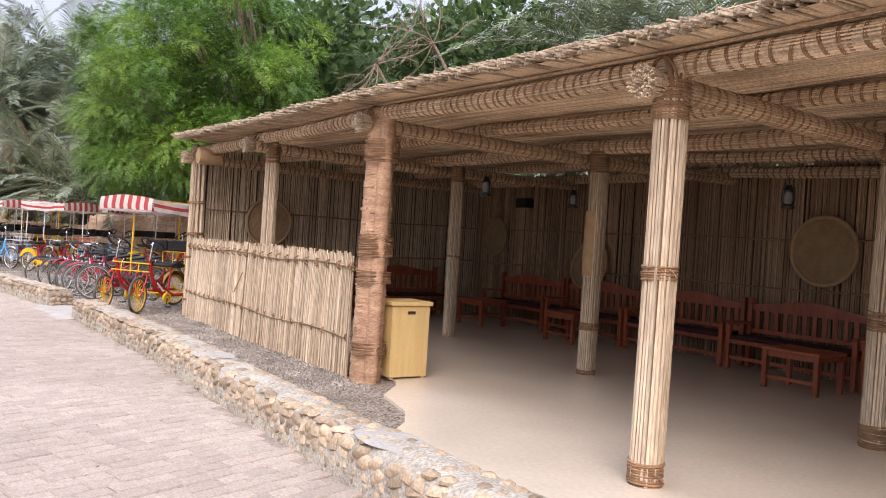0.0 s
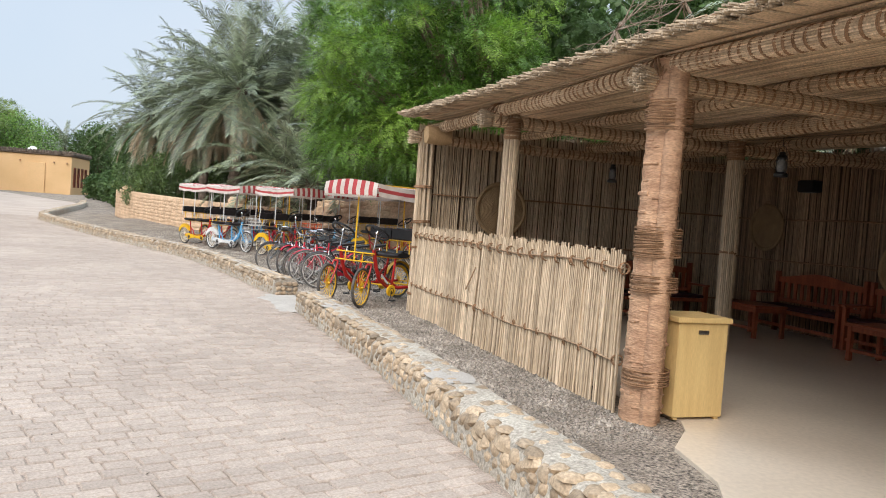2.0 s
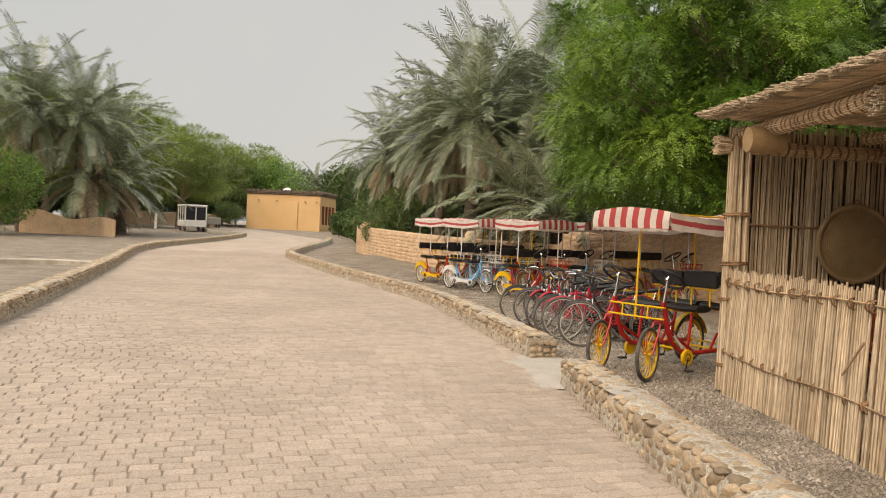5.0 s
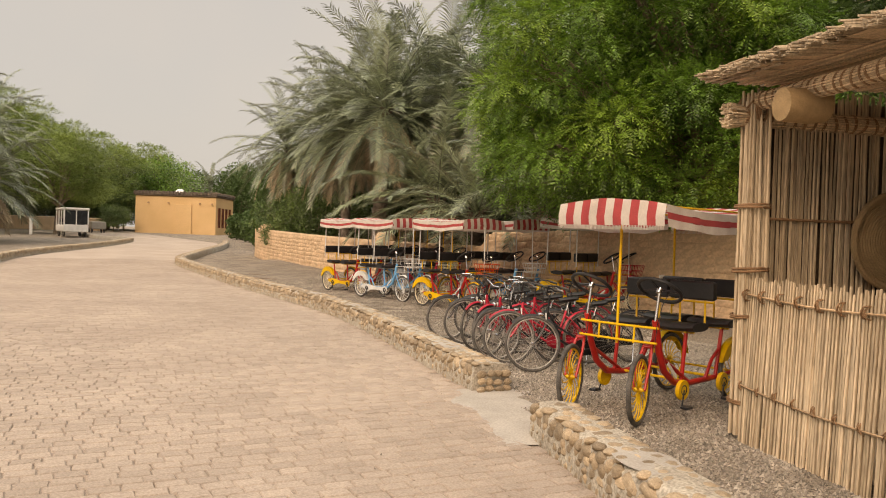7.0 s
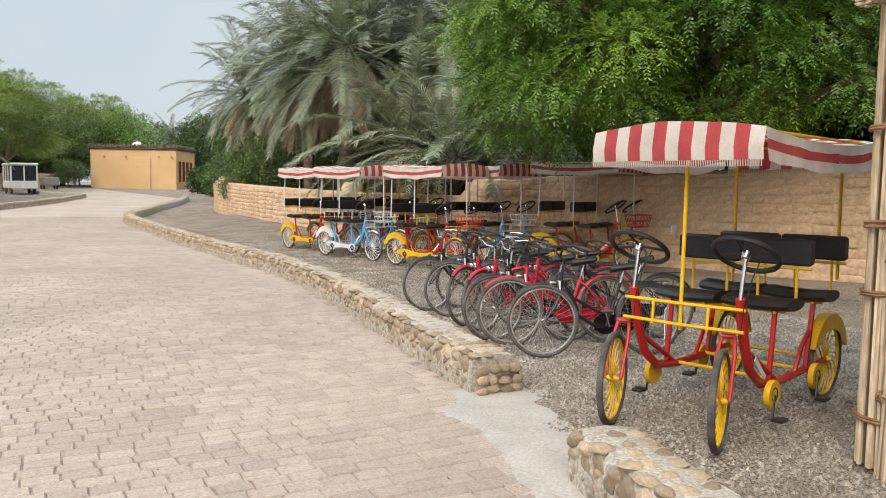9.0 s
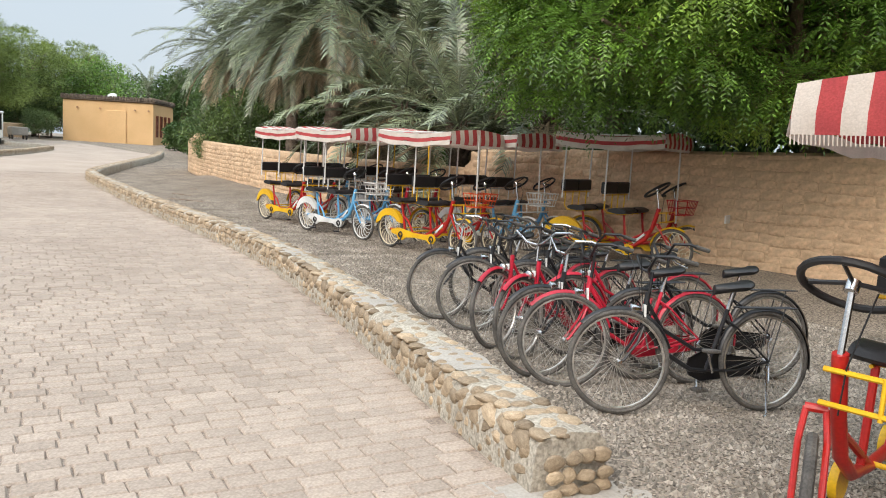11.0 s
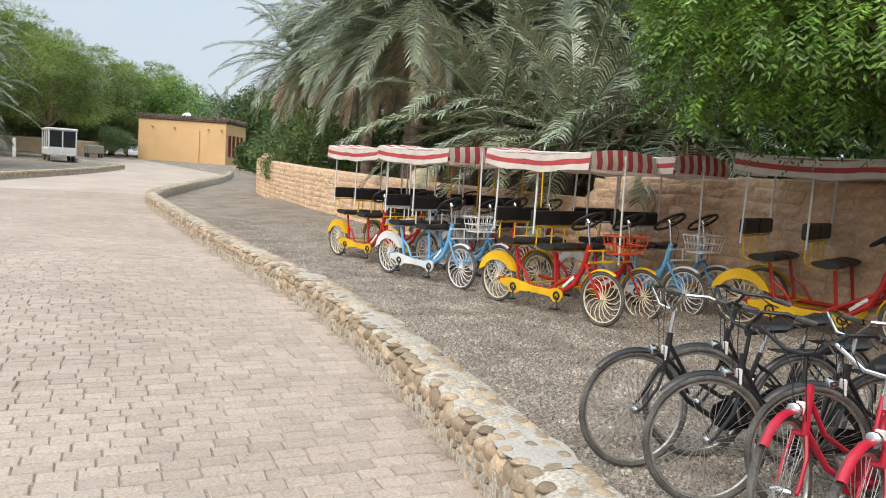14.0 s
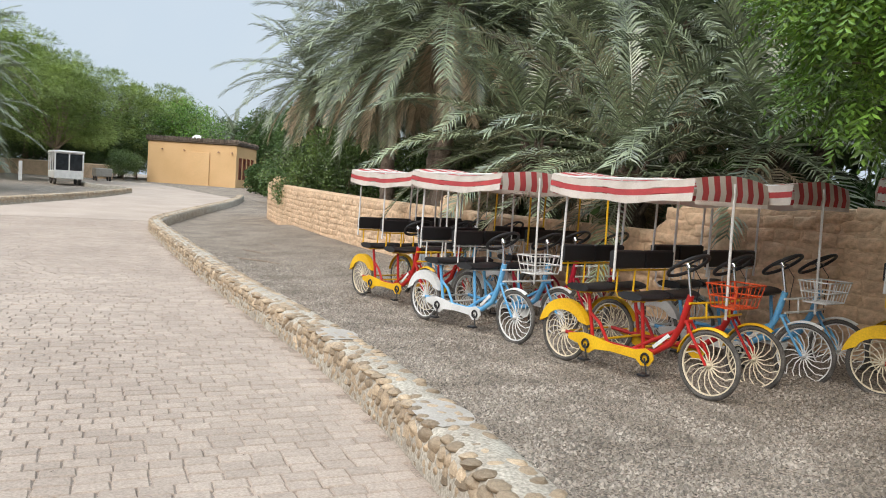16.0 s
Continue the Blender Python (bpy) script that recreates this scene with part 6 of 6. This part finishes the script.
for x in (0.4, 1.5, 2.6):
    s = Shape()
    s.box(x - 0.2, -0.85, 0.95, x + 0.2, 0.85, 1.2, None, 0.04)
    s.box(x - 0.28, -0.85, 1.1, x - 0.2, 0.85, 1.6, None, 0.03)
    part("bench_seat", s, VINYL, bus)
for x in (0.75, 3.25):
    for y in (-0.82, 0.82):
        w = Shape()
        w.ring((x, y, 0.3), (0, 1, 0), 0.21, 0.09, 24, 8)
        w.lathe([(0.0, -0.05), (0.15, -0.05), (0.15, 0.05), (0.0, 0.05)], pose(x, y, 0.3, 90, 0, 0), 16)
        part("tyre", w, RUBBER, bus)
cart = thing("luggage_cart", pose(-97, 6.4, rise(-97), 0, 0, 10), "small grey cart parked beyond the shuttle", "cart")
s = Shape()
s.box(-1.0, -0.7, 0.4, 1.0, 0.7, 1.2, None, 0.08)
part("body", s, CEMENT, cart)
for x in (-0.6, 0.6):
    s = Shape()
    s.ring((x, -0.6, 0.25), (0, 1, 0), 0.18, 0.07, 18, 6)
    s.ring((x, 0.6, 0.25), (0, 1, 0), 0.18, 0.07, 18, 6)
    part("tyre", s, RUBBER, cart)


# ---- loose and laid pieces ----
for x, y, rz, L in ((-36, 9.3, 20, 1.1), (-34, 9.0, 35, 1.3), (-37.5, 10.0, 5, 0.9)):
    s = Shape()
    s.tube([(-L / 2, 0, 0.015), (0, 0.03, 0.018), (L / 2, 0, 0.013)], [0.012, 0.015, 0.009], 8)
    solid("fallen_stick", s, DEAD, "dry palm stick lying on the gravel", "stick", "fallen sticks", m=pose(x, y, ground_z(x, y) - 0.005, 0, 0, rz))

# pebbles over the gravel that lies nearest to the walk
r = random.Random(70)
s = Shape()
count = 0
while count < 90000:
    x, y = r.uniform(-36, -3.5), r.uniform(3.5, 12.5)
    if x < -22 and r.random() < (-22 - x) / 15:
        continue
    line = RIGHT_A if x > -13.6 else RIGHT_B
    lx, ly = 0.955 * (x + 2.1) - 0.297 * (y - 4.94), 0.297 * (x + 2.1) + 0.955 * (y - 4.94)
    if y < line_y(line, x) + 0.42 or y > line_y(WALL, x) - 0.2 or (lx > -10.2 and ly > -0.1) or (lx > -3.4):
        continue
    count += 1
    q, a = r.uniform(0.009, 0.028) * (1.6 if r.random() < 0.06 else 1), r.uniform(0, 3)
    z = ground_z(x, y) + 0.025 * noise.noise((x * 0.7, y * 0.7, 0))
    c, sn = math.cos(a) * q, math.sin(a) * q
    k = len(s.v)
    s.v += [(x + c, y + sn, z), (x - sn * 0.7, y + c * 0.7, z), (x - c, y - sn, z), (x + sn * 0.7, y - c * 0.7, z), (x + c * 0.2, y + sn * 0.2, z + q * 0.7)]
    s.f += [(k, k + 1, k + 4), (k + 1, k + 2, k + 4), (k + 2, k + 3, k + 4), (k + 3, k, k + 4)]
    s.m += [0] * 4
solid("pebbles", s, PEBBLE, "scattered grey and tan pebbles on the gravel", "pebbles", kind="stuff")

# leaf litter on the lane
s = Shape()
for i in range(700):
    x, y = r.uniform(-30, 3), r.uniform(-1, 7)
    if y > line_y(RIGHT_A if x > -13.6 else RIGHT_B, x) - 0.05 or y < line_y(LEFT, x) + 0.1:
        continue
    d = Vector((math.cos(i), math.sin(i), 0.25)).normalized()
    leaf(s, Vector((x, y, 0.008)), d, Vector((0, 0, 1)), r.uniform(0.02, 0.045), 0.006)
solid("leaf_litter", s, TRUNK, "small dry leaves scattered on the paving", "leaves", kind="stuff", smooth=False)


def cobble(seed):
    """A rounded river stone of about one unit across."""
    r = random.Random(seed)
    s = Shape()
    o = r.uniform(0, 50)
    rows = []
    for i in range(6):
        p = math.pi * i / 5
        rows.append([tuple(Vector((math.sin(p) * math.cos(a), math.sin(p) * math.sin(a), math.cos(p))) * 0.5 * (1 + 0.28 * noise.noise((math.sin(p) * math.cos(a) * 1.4 + o, math.sin(p) * math.sin(a) * 1.4, math.cos(p) * 1.4))))
                     for a in (math.tau * j / 8 for j in range(8))])
    return s.grid(rows, True)


COBBLES = [cobble(k) for k in range(8)]
COBBLE_ME = [c.mesh("stone", STONE) for c in COBBLES]


def stone_rows(line, flip=1):
    """Poses and sizes for the stones of a kerb: two uneven rows on its face and a scatter on its top."""
    r = random.Random(int(abs(line[0][0]) * 10))
    out, L = [], length(line)
    for zc, step in ((0.03, 0.13), (0.10, 0.14), (0.17, 0.15), (0.228, 0.17)):
        t = r.uniform(0, 0.1)
        while t < L - 0.05:
            w = step * r.uniform(0.5, 1.4)
            x, y, dx, dy = along(line, t + w / 2)
            nx, ny = (dy, -dx) if -dx * flip < 0 else (-dy, dx)
            if ny * flip > 0:
                nx, ny = -nx, -ny
            a = math.degrees(math.atan2(dy, dx))
            h = r.uniform(0.085, 0.12)
            out.append((x, pose(x - nx * 0.043, y - ny * 0.043, rise(x) + zc + r.uniform(-.02, .02), r.uniform(-8, 8), r.uniform(-25, 25), a), (w * 1.13, 0.085 + r.uniform(0, 0.02), h)))
            t += w
    t = 0.0
    while t < L - 0.1:
        for off in (0.075, 0.2, 0.33):
            if r.random() < 0.18:
                continue
            x, y, dx, dy = along(line, min(L - 1e-3, t + r.uniform(-.03, .03) + 0.05))
            nx, ny = (dy, -dx)
            if ny * flip > 0:
                nx, ny = -nx, -ny
            o = off + r.uniform(-.02, .02)
            out.append((x, pose(x - nx * o, y - ny * o, rise(x) + KERB_H * 1.03 - 0.013, r.uniform(-5, 5), r.uniform(-5, 5), r.uniform(0, 180)), (r.uniform(0.11, 0.19), r.uniform(0.09, 0.14), 0.056)))
        t += 0.155
    return out


def lay_stones(kerb_ob, rows, lo, hi):
    """Stones within lo < x < hi are parts of their own, the rest are joined."""
    rest, n, r = Shape(), 0, random.Random(5)
    for x, m, size in rows:
        k = r.randrange(8)
        mm = m @ Matrix.Diagonal((*size, 1))
        if lo < x < hi and n < 300:
            piece("stone", COBBLE_ME[k], kerb_ob, mm)
            n += 1
        else:
            b = len(rest.v)
            rest.v += [tuple(mm @ Vector(p)) for p in COBBLES[k].v]
            rest.f += [tuple(i + b for i in f) for f in COBBLES[k].f]
            rest.m += COBBLES[k].m
    tagged(part("stones", rest, STONE, kerb_ob, "tan river stones set in mortar"), kind="stuff")


lay_stones(kerb_a, stone_rows(RIGHT_A), -13.0, -8.2)
lay_stones(kerb_b, stone_rows(RIGHT_B), -21.5, -14.4)
lay_stones(kerb_c, stone_rows(LEFT, -1), -25, -22)

# rubble at the open ends of the kerbs
for nm, (cx, cy) in (("end_1", (-12.72, 6.54)), ("end_2", (-14.46, 6.95))):
    r2 = random.Random(int(cx * 100))
    for i in range(12):
        k = r2.randrange(8)
        z = 0.05 + 0.075 * (i // 4) + r2.uniform(-.012, .012)
        sx = 0.0
        piece("stone", COBBLE_ME[k], kerb_a if nm == "end_1" else kerb_b, pose(cx + sx + r2.uniform(-.02, .02), cy - 0.16 + 0.105 * (i % 4) + r2.uniform(-.02, .02), z, 20 * r2.random(), 14 * r2.random(), -15) @ Matrix.Diagonal((0.055, r2.uniform(0.09, 0.13), r2.uniform(0.065, 0.1), 1)))

# grey cement patches on the kerb's top
for line, ts, own in ((RIGHT_B, (1.2, 3.3, 6.6, 9.4), kerb_b), (RIGHT_A, (9.6, 13.2, 17.5), kerb_a)):
    for t in ts:
        s = Shape()
        rows = []
        for i in range(9):
            x, y, dx, dy = along(line, t + 0.075 * i)
            nx, ny = (dy, -dx) if -dx < 0 else (-dy, dx)
            e = 0.5 + 0.5 * math.sin(math.pi * (i + 0.3) / 8.6)
            rows.append([(x - nx * o, y - ny * o, KERB_H * 1.035 + 0.008 * math.sin(math.pi * q) + 0.006 * noise.noise((x * 7, y * 7, o))) for q, o in ((k / 5, 0.22 + (k / 5 - 0.5) * 0.4 * e) for k in range(6))])
        s.grid(rows)
        part("cement_patch", s, CEMENT, own, "smooth grey cement patch")

# mud blocks of the wall: hand-pressed, uneven, in wandering courses
def block_shape(L, H, seed):
    s = Shape()
    o = seed * 7.3
    rows = []
    for i in range(9):
        u = i / 8
        row = []
        for j in range(7):
            w = j / 6
            e = min(1, 4.2 * min(u, 1 - u) + 0.15) * min(1, 3.4 * min(w, 1 - w) + 0.1)
            q = noise.noise((u * 2.6 + o, w * 1.9, 3)) * 0.010 + noise.noise((u * 6 + o, w * 5, 8)) * 0.004
            x = (u - 0.5) * L + 0.022 * noise.noise((w * 2.5, o, 11 if u < 0.5 else 17))
            z = (w - 0.5) * H + 0.014 * noise.noise((u * 3.0 + o, 5 if w < 0.5 else 9, 1))
            rim = i in (0, 8) or j in (0, 6)
            row.append((x, 0.004 if rim else -0.006 - 0.013 * e - q, z))
        rows.append(row[::-1])
    return s.grid(rows)


BLOCK_H = 0.158
BLOCK_L = [0.24, 0.30, 0.33, 0.37, 0.41, 0.28, 0.36, 0.46]
BLOCKS = [block_shape(L, BLOCK_H * (0.97, 1.03, 1.0, 1.05)[k % 4], k) for k, L in enumerate(BLOCK_L)]
BLOCK_ME = [b.mesh("mud_block", MUD) for b in BLOCKS]
for me in BLOCK_ME:
    me.polygons.foreach_set("use_smooth", [True] * len(me.polygons))
rest, n, r = Shape(), 0, random.Random(8)
LW = length(WALL)
for c in range(14):
    t = r.uniform(0, 0.5)
    while t < LW - 0.6:
        k = r.randrange(8)
        w = BLOCK_L[k]
        x, y, dx, dy = along(WALL, t + w / 2)
        z = rise(x) * 0.9 + 0.02 + (c + 0.5) * BLOCK_H + r.uniform(-.022, .022) + 0.045 * noise.noise((t * 0.28, c * 0.35, 2)) + 0.02 * noise.noise((t * 1.1, c * 0.5, 6))
        t += w + r.uniform(-0.008, 0.006)
        if z + BLOCK_H * 0.45 > wall_top(x):
            continue
        off = 0.03 + r.uniform(-0.02, 0.012)
        m = pose(x + dy * off, y - dx * off, z, r.uniform(-7, 7), r.uniform(-5, 5), math.degrees(math.atan2(dy, dx)) + 180 + r.uniform(-3.5, 3.5))
        if -25 < x < -17.5 and n < 290:
            piece("mud_block", BLOCK_ME[k], mud_wall, m)
            n += 1
        else:
            b = len(rest.v)
            rest.v += [tuple(m @ Vector(p)) for p in BLOCKS[k].v]
            rest.f += [tuple(i + b for i in f) for f in BLOCKS[k].f]
            rest.m += BLOCKS[k].m
tagged(part("mud_blocks", rest, MUD, mud_wall, "rounded mud blocks in courses"), kind="stuff")
for x in (-31.06, -47.6):
    s = Shape()
    y = line_y(WALL, x)
    s.lathe([(0.34, -0.1), (0.34, 0.12), (0.25, 0.24), (0.0, 0.28)], pose(x, y + 0.19, wall_top(x) + 0.02, 0, 0, 20), 12)
    part("wall_knob", s, MUD, mud_wall, "rounded mud pier head")

# paving: rough rectangular setts in rows across the lane
PAV_L, PAV_W = 0.205, 0.142


def sett(k):
    s = Shape()
    r = random.Random(k)
    hx, hy, b = PAV_W / 2 - 0.003, PAV_L / 2 - 0.003, 0.008
    j = [(r.uniform(-.004, .004), r.uniform(-.004, .004)) for _ in range(4)]
    cs = ((-1, -1), (1, -1), (1, 1), (-1, 1))
    s.grid([[(sx * hx + q[0], sy * hy + q[1], -0.02) for (sx, sy), q in zip(cs, j)], [(sx * hx + q[0], sy * hy + q[1], -0.006) for (sx, sy), q in zip(cs, j)],
            [(sx * (hx - b) + q[0], sy * (hy - b) + q[1], 0.004) for (sx, sy), q in zip(cs, j)]], True)
    s.f.append((8, 9, 10, 11))
    s.m.append(0)
    return s


SETTS = [sett(k) for k in range(6)]
SETT_ME = [q.mesh("paving_stone", PAVER, False) for q in SETTS]
verts, faces, n, r = [], [], 0, random.Random(9)
SV = [np.array(q.v) for q in SETTS]
row = 0
x = 5.0
while x > -46:
    y0, y1 = line_y(LEFT, x) + 0.02, line_y(RIGHT_A if x > -12.9 else RIGHT_B, x) - 0.03
    if -14.4 < x < -12.8:
        y1 = lerp(6.32, 6.7, (-12.8 - x) / 1.6) - 0.12
    y = y0 + r.uniform(0.0, 0.2)
    while y + PAV_L / 2 < y1:
        k = r.randrange(6)
        yy = y + PAV_L / 2
        xx = x + 0.02 * math.sin(yy * 0.9 + row * 0.02) + r.uniform(-.004, .004)
        z = rise(xx) + 0.003 + 0.006 * noise.noise((xx * 1.5, yy * 1.5, 7)) + r.uniform(-.003, .003)
        a = r.uniform(-2.5, 2.5)
        tx, ty = r.uniform(-1.2, 1.2), r.uniform(-1.2, 1.2)
        if -16.8 < xx < -14.2 and yy > 4.6 and n < 300:
            piece("paving_stone", SETT_ME[k], road, pose(xx, yy, z, tx, ty, a))
            n += 1
        else:
            ca, sa = math.cos(radians(a)), math.sin(radians(a))
            v = SV[k]
            b = len(verts)
            for p in v:
                px, py = p[0] * ca - p[1] * sa, p[0] * sa + p[1] * ca
                verts.append((xx + px, yy + py, z + p[2] + px * radians(ty) + py * radians(tx)))
            faces += [tuple(i + b for i in f) for f in SETTS[k].f]
        y += PAV_L + r.uniform(-0.004, 0.008)
    x -= PAV_W
    row += 1
me = bpy.data.meshes.new("paving_stones")
me.from_pydata(verts, [], faces)
me.materials.append(PAVER)
me.update()
ob = new("paving_stones", me)
ob.parent = road
tagged(ob, "worn pinkish-grey paving stones", kind="stuff")
